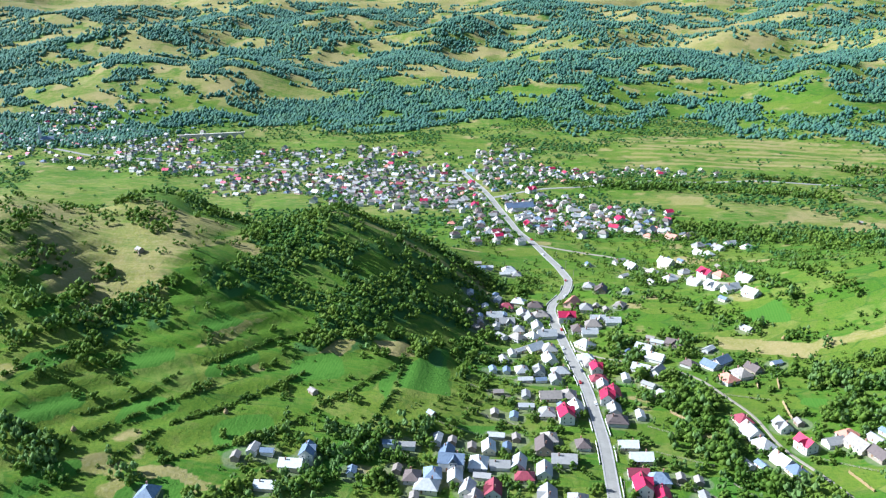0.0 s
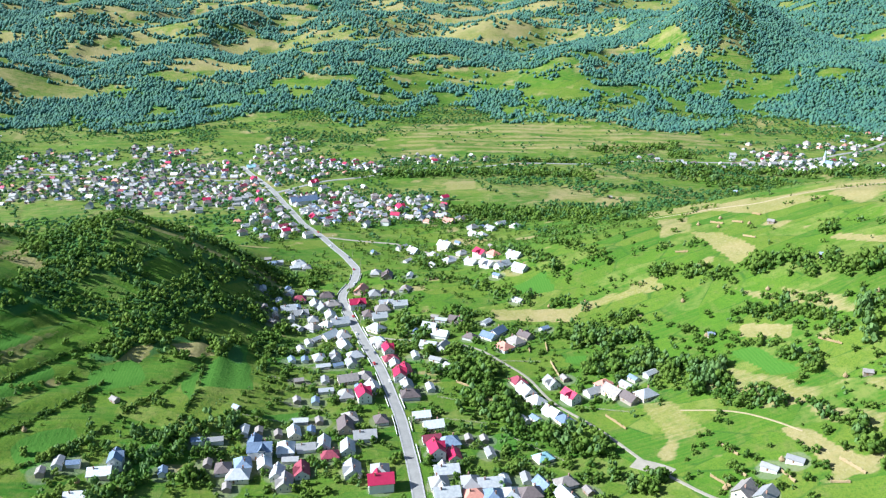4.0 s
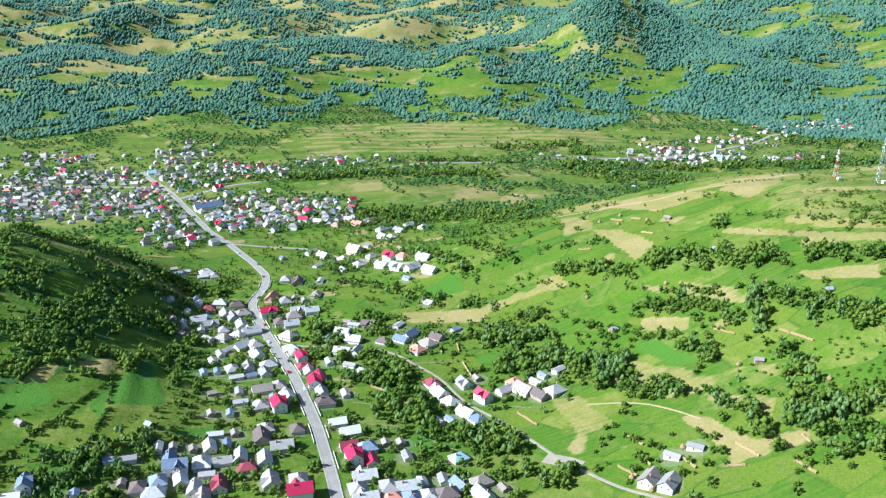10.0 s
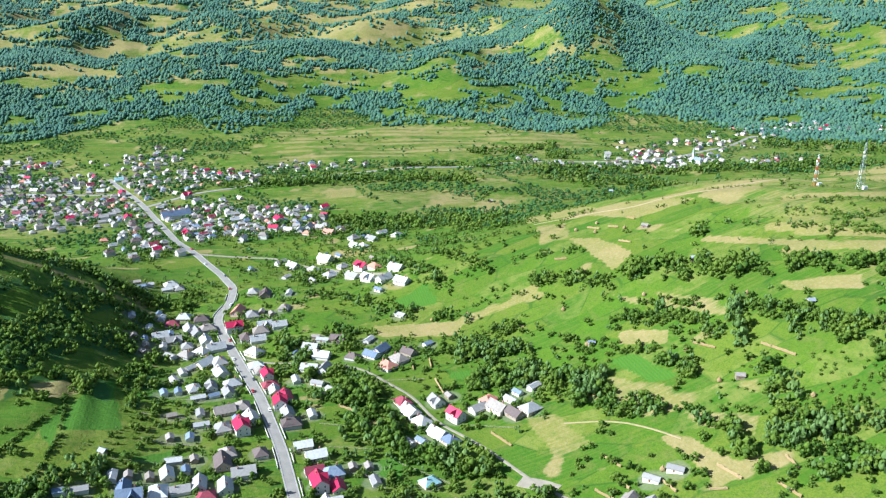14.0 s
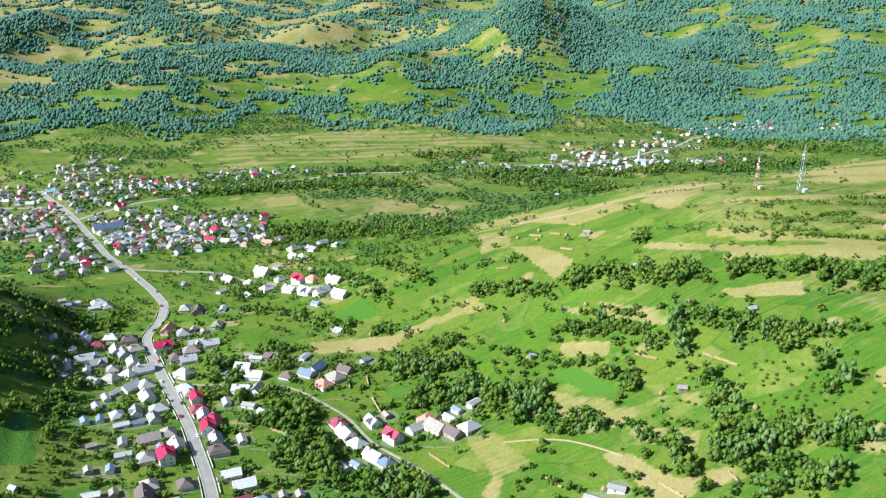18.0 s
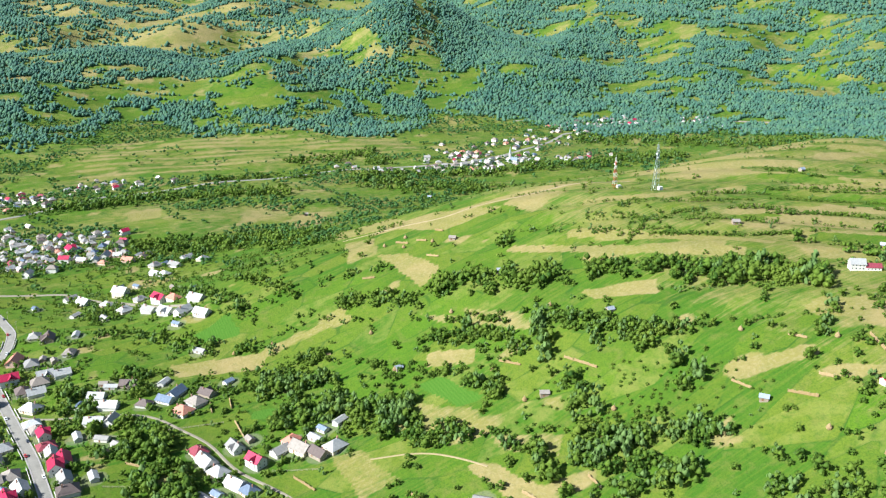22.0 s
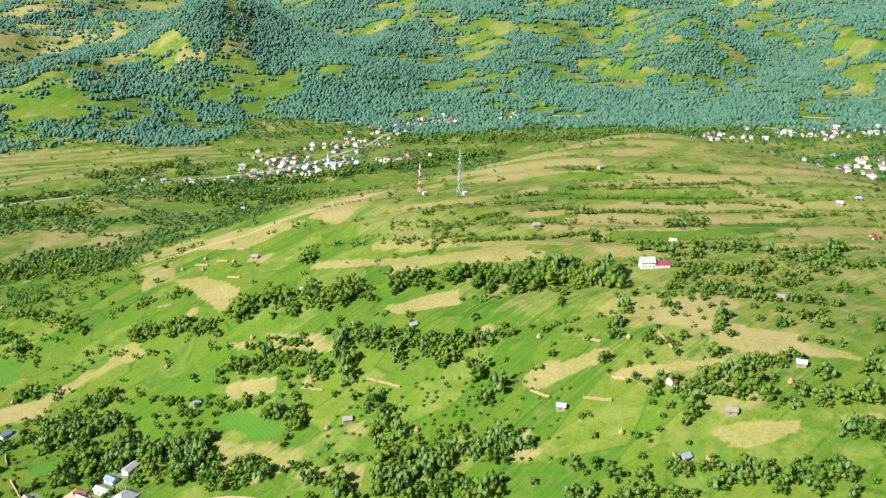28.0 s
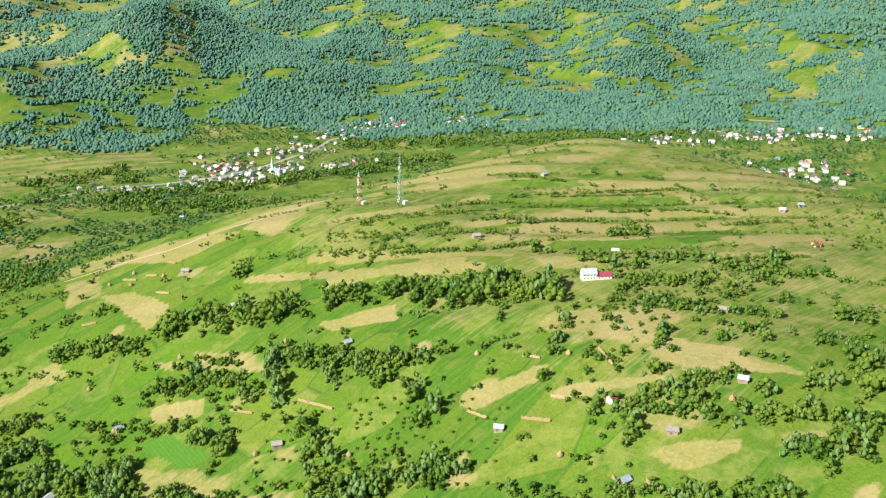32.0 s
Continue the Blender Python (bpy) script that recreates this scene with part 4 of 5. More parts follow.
def roof_shape(w, d, z, rise, form, eave=0.6, thick=0.18):
    """A roof over w by d: gable, hip or a gable with a cross gable."""
    a, b = w / 2 + eave, d / 2 + eave
    lo = z - eave * rise / (d / 2)
    if form == "hip":
        k = max(0.0, a - b * 0.9)
        top = [(-k, 0, z + rise), (k, 0, z + rise)]
        bm = solid([(-a, -b, lo), (a, -b, lo), (a, b, lo), (-a, b, lo), *top, (-a, -b, lo - thick), (a, -b, lo - thick), (a, b, lo - thick), (-a, b, lo - thick)],
                   [(0, 1, 5, 4), (1, 2, 5), (2, 3, 4, 5), (3, 0, 4), (0, 6, 7, 1), (1, 7, 8, 2), (2, 8, 9, 3), (3, 9, 6, 0), (6, 9, 8, 7)])
        return bm
    bm = bmesh.new()

    def slab(pts):
        v = [bm.verts.new(q) for q in pts] + [bm.verts.new((q[0], q[1], q[2] - thick)) for q in pts]
        n = len(pts)
        bm.faces.new(v[:n])
        bm.faces.new(v[n:][::-1])
        for i in range(n):
            bm.faces.new((v[i], v[n + i], v[n + (i + 1) % n], v[(i + 1) % n]))

    top = z + rise
    slab([(-a, -b, lo), (a, -b, lo), (a, 0, top), (-a, 0, top)])
    slab([(-a, 0, top + 0.002), (a, 0, top + 0.002), (a, b, lo), (-a, b, lo)])
    if form == "cross":
        c = w * 0.22
        zz = z + rise * 0.92
        slab([(w * 0.12 - c, -b - 0.5, lo + 0.1), (w * 0.12, -b - 0.5, zz), (w * 0.12, 0, zz), (w * 0.12 - c, -b * 0.35, lo + 0.1 + (zz - lo) * 0.02)])
        slab([(w * 0.12, -b - 0.5, zz + 0.002), (w * 0.12 + c, -b - 0.5, lo + 0.1), (w * 0.12 + c, -b * 0.35, lo + 0.1 + (zz - lo) * 0.02), (w * 0.12, 0, zz + 0.002)])
    bmesh.ops.recalc_face_normals(bm, faces=bm.faces)
    return bm


def walls_shape(w, d, z, rise, form):
    a, b = w / 2, d / 2
    if form == "hip":
        bm = box(-a, a, -b, b, -2.5, z)
    else:
        bm = solid([(-a, -b, -2.5), (a, -b, -2.5), (a, b, -2.5), (-a, b, -2.5), (-a, -b, z), (a, -b, z), (a, b, z), (-a, b, z), (-a, 0, z + rise - 0.05), (a, 0, z + rise - 0.05)],
                   [(3, 2, 1, 0), (0, 1, 5, 4), (2, 3, 7, 6), (1, 2, 6, 9, 5), (3, 0, 4, 8, 7), (4, 5, 9, 8), (6, 7, 8, 9)])
        if form == "cross":
            c = w * 0.2
            box_into(bm, w * 0.12 - c, w * 0.12 + c, -b - 0.4, -b + 0.6, -2.5, z)
    return bm


def window_part(parent, x, y, z, turn, w=1.0, h=1.3):
    f = part("window", box(-w / 2, w / 2, -0.06, 0.06, 0, h), FRAME, parent)
    f.matrix_local = pose(x, y, z, 0, 0, turn)
    p = part("pane", box(-w / 2 + 0.12, w / 2 - 0.12, -0.09, -0.05, 0.12, h - 0.12), PANE, f)
    return f


def house(kind, w, d, storeys, form, roof, wall, label, windows=True):
    ob = new(kind)
    z = 0.3 + 2.5 * storeys
    rise = d * (0.34 if form == "hip" else 0.37)
    part("body", walls_shape(w, d, z, rise, form), wall, ob)
    part("roof", roof_shape(w, d, z, rise, form), roof, ob)
    part("chimney", box(w * 0.2, w * 0.2 + 0.7, d * 0.08, d * 0.08 + 0.7, z + rise * 0.5, z + rise + 0.8), BRICK, ob)
    if windows:
        front = -d / 2 - (0.42 if form == "cross" else 0.02)
        for s in range(storeys):
            zz = 1.1 + 2.5 * s
            for x in ((-0.33, 0.02, 0.24) if form != "cross" else (0.02, 0.22)):
                window_part(ob, w * x, (front if form != "cross" else front), zz, 0)
            for y in (-0.22, 0.22):
                window_part(ob, w / 2 + 0.02, d * y, zz, 90)
                window_part(ob, -w / 2 - 0.02, d * y, zz, -90)
        dr = part("door", box(-0.5, 0.5, -0.06, 0.06, 0.1, 2.15), DOOR, ob)
        dr.matrix_local = pose(-w * 0.16, -d / 2 - 0.03, 0.1)
    return tagged(ob, label, "house", "village houses")


def hut(label, roof, wall, w=4.6, d=3.6):
    ob = new("hut")
    part("body", walls_shape(w, d, 2.3, 1.3, "gable"), wall, ob)
    part("roof", roof_shape(w, d, 2.3, 1.3, "gable", 0.45, 0.12), roof, ob)
    dr = part("door", box(-0.5, 0.5, -0.06, 0.06, 0, 1.8), DOOR, ob)
    dr.matrix_local = pose(-0.6, -d / 2 - 0.03, 0.1)
    return tagged(ob, label, "hut", "meadow huts")


NAMES = {"g": "grey shingle", "l": "pale tin", "w": "white sheet", "b": "slate-blue", "k": "dark brown", "n": "weathered brown", "m": "maroon", "r": "crimson tin", "t": "terracotta", "c": "pale turquoise"}
WALLS = {"g": "white", "l": "white", "w": "cream", "b": "white", "k": "wood", "n": "cream", "m": "white", "r": "white", "t": "rose", "c": "white"}
LIB = {}
for key in NAMES:
    for i, (form, w, d, st) in enumerate((("gable", 12.5, 8.4, 1), ("hip", 11.4, 9.4, 1), ("cross", 12.6, 8.8, 2 if key in "rbtw" else 1))):
        wl = WALLS[key] if i != 1 else {"white": "cream", "cream": "grey", "wood": "grey", "rose": "white"}[WALLS[key]]
        LIB[key, i] = house("house", w, d, st, form, ROOF[key], WALL[wl], "%s %s house under a %s roof" % ("two-storey" if st == 2 else "single-storey", {"white": "white-plastered", "cream": "cream", "wood": "timber", "rose": "rose-coloured", "grey": "grey-rendered"}[wl], NAMES[key]))
HUTS_LIB = [hut("small timber hut with a grey-blue roof", ROOF["s"], WALL["wood"]), hut("small plank barn with a brown roof", ROOF["n"], WALL["wood"], 5.2, 4)]
RED_HUT = hut("small white hut with a red roof", ROOF["q"], WALL["white"], 5, 4)
HALL = house("long_hall", 34, 13, 2, "gable", ROOF["b"], WALL["white"], "long white two-storey hall under a slate-blue roof")

LEFT_ROW = ((-55, 306, 'l'), (-62, 310, 'k'), (-45, 315, 'w'), (-47, 321, 'b'), (-50, 328, 'b'), (-37, 304, 'l'), (-54, 313, 'b'), (-28, 308, 'm'), (-36, 325, 'w'), (-27, 326, 'g'), (-16, 319, 'm'), (-19, 328, 'l'), (-8, 324, 'l'), (-33, 338, 'w'), (-6, 306, 'g'), (6, 304, 'g'), (6, 293, 'r'), (-7, 350, 'n'), (-9, 343, 'k'), (0, 333, 'g'), (8, 348, 'k'), (0, 371, 'r'), (-9, 374, 'g'), (-8, 392, 'n'), (1, 395, 'n'), (5, 381, 'l'), (-20, 392, 'S'), (-36, 302, 'n'))
LEFT_ROW_2 = ((-4, 425, 'l'), (-24, 423, 'l'), (-15, 424, 'g'), (-31, 448, 'S'), (-10, 442, 'l'), (-19, 458, 'w'), (-11, 458, 'g'), (-30, 473, 'n'), (-39, 473, 'S'), (-21, 476, 'l'), (-13, 480, 'l'), (-38, 496, 'g'), (-30, 486, 'g'), (-19, 491, 'l'), (-46, 499, 'l'), (-29, 511, 'l'), (-40, 521, 'm'), (-33, 532, 'l'), (-22, 525, 'k'), (-16, 510, 'n'), (-6, 414, 'g'), (-24, 506, 'g'), (-45, 600, 'l'), (-39, 592, 'g'))
RIGHT_ROW = ((-2, 505, 'r'), (1, 530, 't'), (10, 521, 'g'), (17, 504, 'l'), (14, 495, 'n'), (26, 500, 'l'), (5, 489, 'k'), (12, 484, 'l'), (4, 462, 'l'), (9, 455, 'w'), (8, 440, 'n'), (15, 430, 'r'), (16, 418, 'm'), (18, 410, 'l'), (23, 401, 'r'), (19, 394, 'r'), (23, 384, 'g'), (24, 373, 'k'), (28, 352, 'w'), (33, 342, 'w'), (31, 329, 'm'), (32, 317, 'r'), (40, 315, 'r'), (39, 326, 'b'), (35, 302, 'l'), (31, 291, 'g'), (45, 291, 'g'), (52, 290, 'l'), (33, 284, 'l'), (45, 282, 't'), (35, 381, 'S'))
HAMLET = ((84, 371, 'l'), (91, 361, 'l'), (95, 349, 'l'), (99, 342, 'b'), (86, 382, 'm'), (95, 375, 'g'), (100, 357, 'r'), (117, 362, 'g'), (124, 367, 't'), (126, 357, 'n'), (133, 348, 'k'), (139, 348, 'l'), (59, 468, 'k'), (42, 462, 'l'), (47, 447, 'l'), (64, 440, 'k'), (75, 439, 'b'), (81, 422, 't'), (81, 444, 'b'), (96, 435, 'k'), (51, 436, 'g'), (41, 439, 'l'), (101, 486, 'S'), (12, 563, 'g'), (20, 554, 'k'), (31, 525, 'n'), (89, 428, 'n'), (50, 470, 'S'))
UPPER_LANE = ((90, 580, 'r'), (68, 581, 'l'), (100, 539, 'l'), (110, 526, 'l'), (108, 550, 'l'), (91, 549, 'l'), (82, 564, 'g'), (74, 601, 'g'), (59, 610, 'l'), (45, 627, 'l'), (38, 641, 'g'), (69, 628, 'w'), (99, 573, 't'), (97, 664, 'l'), (100, 689, 'g'), (126, 699, 'l'), (136, 683, 'l'), (114, 679, 'g'), (82, 717, 't'), (66, 736, 'g'), (96, 724, 'n'), (103, 657, 'w'))
FRONT = ((60, 281, 'l'), (75, 287, 'b'), (85, 288, 'n'), (83, 277, 'l'), (67, 281, 'k'), (80, 310, 'c'), (149, 259, 'n'), (157, 254, 'g'), (53, 280, 'b'))
FRONT_LEFT = ((-112, 305, 'w'), (-107, 312, 'b'), (-118, 290, 'w'), (-161, 276, 'b'), (-118, 357, 's'), (-61, 354, 's'), (-232, 420, 's'))
HUTS = ((227, 306, 's'), (286, 234, 's'), (278, 330, 's'), (381, 359, 's'), (262, 415, 's'), (262, 479, 's'), (390, 808, 's'), (187, 385, 's'), (320, 207, 'q'), (320, 179, 's'), (356, 175, 's'), (399, 214, 's'), (424, 297, 's'), (517, 237, 'q'), (499, 426, 's'), (561, 284, 's'), (578, 282, 's'), (294, 178, 's'), (255, 801, 's'))
TOWN_RED = ((-111, 922, "r"), (-45, 886, "r"), (-39, 739, "r"), (-64, 709, "m"), (35, 737, "r"), (-4, 750, "m"), (-123, 997, "c"), (-52, 816, "L"), (-95, 812, "r"), (41, 761, "r"))

rows = LEFT_ROW + LEFT_ROW_2 + RIGHT_ROW + HAMLET + UPPER_LANE + FRONT + FRONT_LEFT + HUTS + TOWN_RED
spot = np.array([(a, b) for a, b, _ in rows], float) * K
fixed = np.array([k in "sq" for *_, k in rows])
road_pts = np.concatenate([np.stack([*ribbon(l, 1)[:2]], 1) for l in (MAIN_ROAD, SIDE_LANE, UPPER_ROAD, TOWN_STREET, TOWN_STREET_2)])
road_dir = np.concatenate([np.degrees(np.arctan2(-ribbon(l, 1)[2], ribbon(l, 1)[3])) for l in (MAIN_ROAD, SIDE_LANE, UPPER_ROAD, TOWN_STREET, TOWN_STREET_2)])
for _ in range(40):                       # neighbours keep a little apart, and off the road
    for i in range(len(spot)):
        if fixed[i]:
            continue
        d = spot - spot[i]
        r = np.hypot(*d.T)
        r[i] = 99
        for j in np.where(r < 10.5)[0]:
            spot[i] -= d[j] / max(r[j], 0.1) * (10.5 - r[j]) * 0.3
        q = spot[i] - road_pts
        m = np.argmin(np.hypot(*q.T))
        if np.hypot(*q[m]) < 10:
            spot[i] += q[m] / max(np.hypot(*q[m]), 0.1) * (10 - np.hypot(*q[m])) * 0.4
hr = np.random.RandomState(5)
homes = []


def road_turn(x, y):
    i = np.argmin((road_pts[:, 0] - x) ** 2 + (road_pts[:, 1] - y) ** 2)
    return road_dir[i]


SHEDS = [hut("low outbuilding with a pale tin roof", ROOF["l"], WALL["grey"], 9.5, 5), hut("low outbuilding with a grey shingle roof", ROOF["g"], WALL["white"], 9, 5), hut("small plank shed with a brown roof", ROOF["n"], WALL["wood"], 6, 4.4),
         hut("low outbuilding with a slate-blue roof", ROOF["b"], WALL["white"], 7, 4.6)]
for s in SHEDS:
    s.name = "outbuilding"
    tagged(s, category="outbuilding", group="outbuildings behind the houses")
sheds = []


for (x, y), (_, _, key) in zip(spot, rows):
    z = float(ground(x, y))
    if key in "sq":
        src = RED_HUT if key == "q" else HUTS_LIB[hr.randint(2)]
        copy_thing(src, pose(x, y, z, 0, 0, hr.uniform(-60, 10)))
        continue
    if key == "S":
        copy_thing(SHEDS[hr.randint(2)], pose(x, y, z, 0, 0, road_turn(x, y) + hr.uniform(-6, 6)))
        sheds.append((x, y))
        continue
    if key == "L":
        HALL.matrix_basis = pose(x, y, z, 0, 0, road_turn(x, y) + 90)
        homes.append((x, y))
        continue
    form = 0 if key == "w" and hr.rand() < 0.7 else (2 if key == "r" and hr.rand() < 0.7 else hr.choice([0, 0, 1, 1, 2]))
    turn = road_turn(x, y) + hr.choice([0, 0, 90, 180, 180, 270]) + hr.uniform(-6, 6)
    s = hr.uniform(0.84, 1.1)
    ob = copy_thing(LIB[key, form], pose(x, y, z, 0, 0, turn))
    ob.scale = (s, s, s * hr.uniform(0.95, 1.1))
    homes.append((x, y))

# outbuildings in a line behind the homes, away from the road
for x, y in homes:
    q = np.array([x, y]) - road_pts[np.argmin((road_pts[:, 0] - x) ** 2 + (road_pts[:, 1] - y) ** 2)]
    q = q / max(np.hypot(*q), 0.1)
    for k in range(1, 4):
        u, v = x + q[0] * 10.5 * k + hr.uniform(-2, 2), y + q[1] * 10.5 * k + hr.uniform(-2, 2)
        if len(sheds) > 130 or hr.rand() < (0.4 if x < 12 * K and y > 310 * K else 0.78) or min((u - p) ** 2 + (v - w) ** 2 for p, w in homes) < 9.2 ** 2 or any((u - p) ** 2 + (v - w) ** 2 < 7.5 ** 2 for p, w in sheds) or np.min((road_pts[:, 0] - u) ** 2 + (road_pts[:, 1] - v) ** 2) < 10 ** 2:
            continue
        copy_thing(SHEDS[hr.randint(4)], pose(u, v, float(ground(u, v)), 0, 0, road_turn(u, v) + hr.choice([0, 0, 90]) + hr.uniform(-7, 7)))
        sheds.append((u, v))

# far homes of the town and the church village: walls, roof, chimney
FAR_LIB = []
for key, wl in (("g", "white"), ("g", "cream"), ("l", "white"), ("n", "white"), ("w", "cream"), ("b", "white"), ("r", "white"), ("t", "rose"), ("m", "white"), ("k", "grey"), ("l", "rose"), ("g", "rose")):
    form = "hip" if len(FAR_LIB) % 2 else "gable"
    FAR_LIB.append(house("house", 10.5, 8, 1 if len(FAR_LIB) % 3 else 2, form, ROOF[key], WALL[wl], "distant %s house under a %s roof" % (wl if wl != "rose" else "rose-coloured", NAMES[key]), False))
WEIGHT = np.array([6, 6, 2.5, 6, 1.2, 3, 1.3, 2.2, 1.8, 4.5, 2, 6])
# centre, spread along and across, turn, count
QUARTERS = ((-105, 907, 38, 72, -21, 34), (-43, 798, 30, 51, -20, 30), (31, 769, 34, 32, -9, 30), (-100, 1096, 24, 60, -8, 18), (-185, 982, 58, 36, -6, 36), (-249, 950, 40, 46, -14, 24), (-245, 1111, 38, 26, -5, 12), (-136, 840, 40, 34, 0, 18), (-22, 1003, 54, 30, -22, 22), (-61, 751, 24, 40, -6, 14), (88, 1028, 46, 28, -16, 10))
QUARTERS_2 = ((-746, 1138, 74, 90, 13, 60), (-580, 1100, 66, 80, 15, 50), (-331, 899, 48, 40, 16, 28), (-238, 935, 48, 36, 4, 16), (-770, 1272, 66, 50, 12, 26), (-210, 845, 46, 34, -2, 16), (-347, 1072, 48, 34, 2, 18), (-450, 1000, 70, 40, 8, 34), (469, 956, 38, 22, -13, 14), (539, 960, 48, 40, -3, 34))
QUARTERS_3 = ((633, 1041, 54, 26, 0, 16), (755, 1096, 56, 26, -2, 18), (848, 1095, 50, 22, -18, 14), (639, 916, 28, 16, -23, 6), (1048, 736, 40, 22, -42, 12), (1171, 685, 46, 30, -54, 18), (1245, 619, 46, 28, -44, 20), (976, 497, 46, 90, -35, 26), (914, 1063, 62, 18, -35, 9), (386, 970, 28, 16, -43, 5))
taken, far_spots = [tuple(p) for p in homes], []
for cx, cy, sx, sy, turn, count in QUARTERS + QUARTERS_2 + QUARTERS_3:
    c, s = math.cos(radians(turn)), math.sin(radians(turn))
    made = 0
    for _ in range(count * 30):
        u, v = hr.normal() * sx * 0.7 * K, hr.normal() * sy * 0.7 * K
        x, y = cx * K + u * c - v * s, cy * K + u * s + v * c
        if made >= count * (1.9 if cx < 150 else 1.4) or min((x - a) ** 2 + (y - b) ** 2 for a, b in taken) < 11.0 ** 2 or np.min((road_pts[:, 0] - x) ** 2 + (road_pts[:, 1] - y) ** 2) < 10.5 ** 2:
            continue
        far_spots.append((x, y, road_turn(x, y) + hr.choice([0, 90]) + hr.uniform(-12, 12), hr.choice(len(FAR_LIB), p=WEIGHT / WEIGHT.sum()), hr.uniform(0.66, 0.98)))
        taken.append((x, y))
        made += 1
far_spots.sort(key=lambda q: q[0] ** 2 + q[1] ** 2)
SINGLE = 285 - len(homes)
for x, y, turn, k, s in far_spots[:SINGLE]:
    ob = copy_thing(FAR_LIB[k], pose(x, y, float(ground(x, y)), 0, 0, turn))
    ob.scale = (s, s, s)
jv, jf, jm, mats = [], [], [], []
for x, y, turn, k, s in far_spots[SINGLE:]:
    m = pose(x, y, float(ground(x, y)), 0, 0, turn) @ Matrix.Scale(s, 4)
    for o in FAR_LIB[k].children:
        if o.data.materials[0] not in mats:
            mats.append(o.data.materials[0])
        base = len(jv)
        jv += [tuple(m @ q.co) for q in o.data.vertices]
        jf += [tuple(base + i for i in f.vertices) for f in o.data.polygons]
        jm += [mats.index(o.data.materials[0])] * len(o.data.polygons)
me = mesh_of("town_houses", jv, jf, mats)
me.polygons.foreach_set("material_index", jm)
tagged(new("town_houses", me), "hundreds of small distant houses filling the town", "houses", kind="stuff")
for ob in dict.fromkeys((*LIB.values(), *SHEDS, *HUTS_LIB, RED_HUT, *FAR_LIB)):       # the patterns themselves leave
    for o in (*ob.children_recursive, ob):
        bpy.data.objects.remove(o)
homes = np.array(taken + sheds)


# ---- trees set out ----
garden = []
for x, y in homes[(np.hypot(homes[:, 0], homes[:, 1]) < 1000)]:
    for _ in range(6):
        a, q = rng.uniform(0, 6.28), rng.uniform(8, 26)
        garden.append((x + q * math.cos(a), y + q * math.sin(a), rng.uniform(2.4, 7.0), float(rng.rand() < 0.2)))
garden = np.array(garden)
garden = garden[off_roads(garden[:, 0], garden[:, 1], 3.0)]
near = np.concatenate([near, garden])
clear = np.min((near[:, None, 0] - homes[None, :, 0]) ** 2 + (near[:, None, 1] - homes[None, :, 1]) ** 2, axis=1) > 6.5 ** 2
near = near[clear]
FULL = [crown(s, 17, 60, 0.085, 1.5, 1) for s in (1, 2, 3)]
TALL = [crown(s, 18, 54, 0.095, 2.6, 1) for s in (4, 5)]
MID = [crown(s, 6, 10, 0.14, 1.4, 0) for s in (11, 12, 13, 14, 15, 16)]
LIGHT = [crown(s, 3, 5, 0.22, 1.4, 0) for s in (31, 32, 33, 34, 35)]
FARC = [(v * np.random.RandomState(k).uniform(0.6, 1.35, (6, 1)) * (1.05, 1.05, 1.1) + (0, 0, 0.6), f) for k, (v, f) in enumerate([OCT] * 8)]


def tree_pattern(kind, cr, radius, height, mat, label):
    """A tree: tapered trunk with limbs, and a crown of leaf clumps."""
    ob = new(kind)
    bm = bmesh.new()
    bmesh.ops.create_cone(bm, cap_ends=True, segments=7, radius1=0.28, radius2=0.1, depth=height * 0.62, matrix=Matrix.Translation((0, 0, height * 0.31 - 0.4)))
    for k in range(4):
        a = k * 1.7
        p = Vector((0, 0, height * (0.2 + 0.07 * k)))
        q = p + Vector((math.cos(a) * radius * 0.55, math.sin(a) * radius * 0.55, height * 0.22))
        m = Matrix.Translation((p + q) / 2) @ (q - p).to_track_quat("Z", "Y").to_matrix().to_4x4()
        bmesh.ops.create_cone(bm, segments=5, radius1=0.11, radius2=0.04, depth=(q - p).length, matrix=m)
    part("trunk", bm, BARK, ob)
    v, f = cr
    me = tri_mesh("crown", v * (radius, radius, height * 0.56) + (0, 0, height * 0.14), f, mat)
    c = new("crown", me)
    c.parent = ob
    return tagged(ob, label, "tree", "single trees in the valley")


PATTERN = [tree_pattern("broadleaf_tree", FULL[0], 4.2, 7.4, LEAF, "dark green broadleaf tree with a rounded crown"),
           tree_pattern("broadleaf_tree", FULL[1], 3.8, 6.4, LEAF, "green broadleaf tree with an uneven crown"),
           tree_pattern("fruit_tree", FULL[2], 3.1, 4.8, LEAF, "low green fruit tree standing in grass"),
           tree_pattern("willow_tree", FULL[1], 4.0, 7.2, LEAF_PALE, "pale green willow with a loose crown"),
           tree_pattern("poplar_tree", TALL[0], 2.3, 10.5, LEAF_PALE, "tall pale poplar at a field edge")]
seen_ = (np.degrees(np.arctan2(near[:, 0], near[:, 1])) > -38) & (np.degrees(np.arctan2(near[:, 0], near[:, 1])) < 68)
dist = np.hypot(near[:, 0] - 60, near[:, 1]) + 1e4 * ~seen_
order = np.argsort(dist)
pick = order[:290]
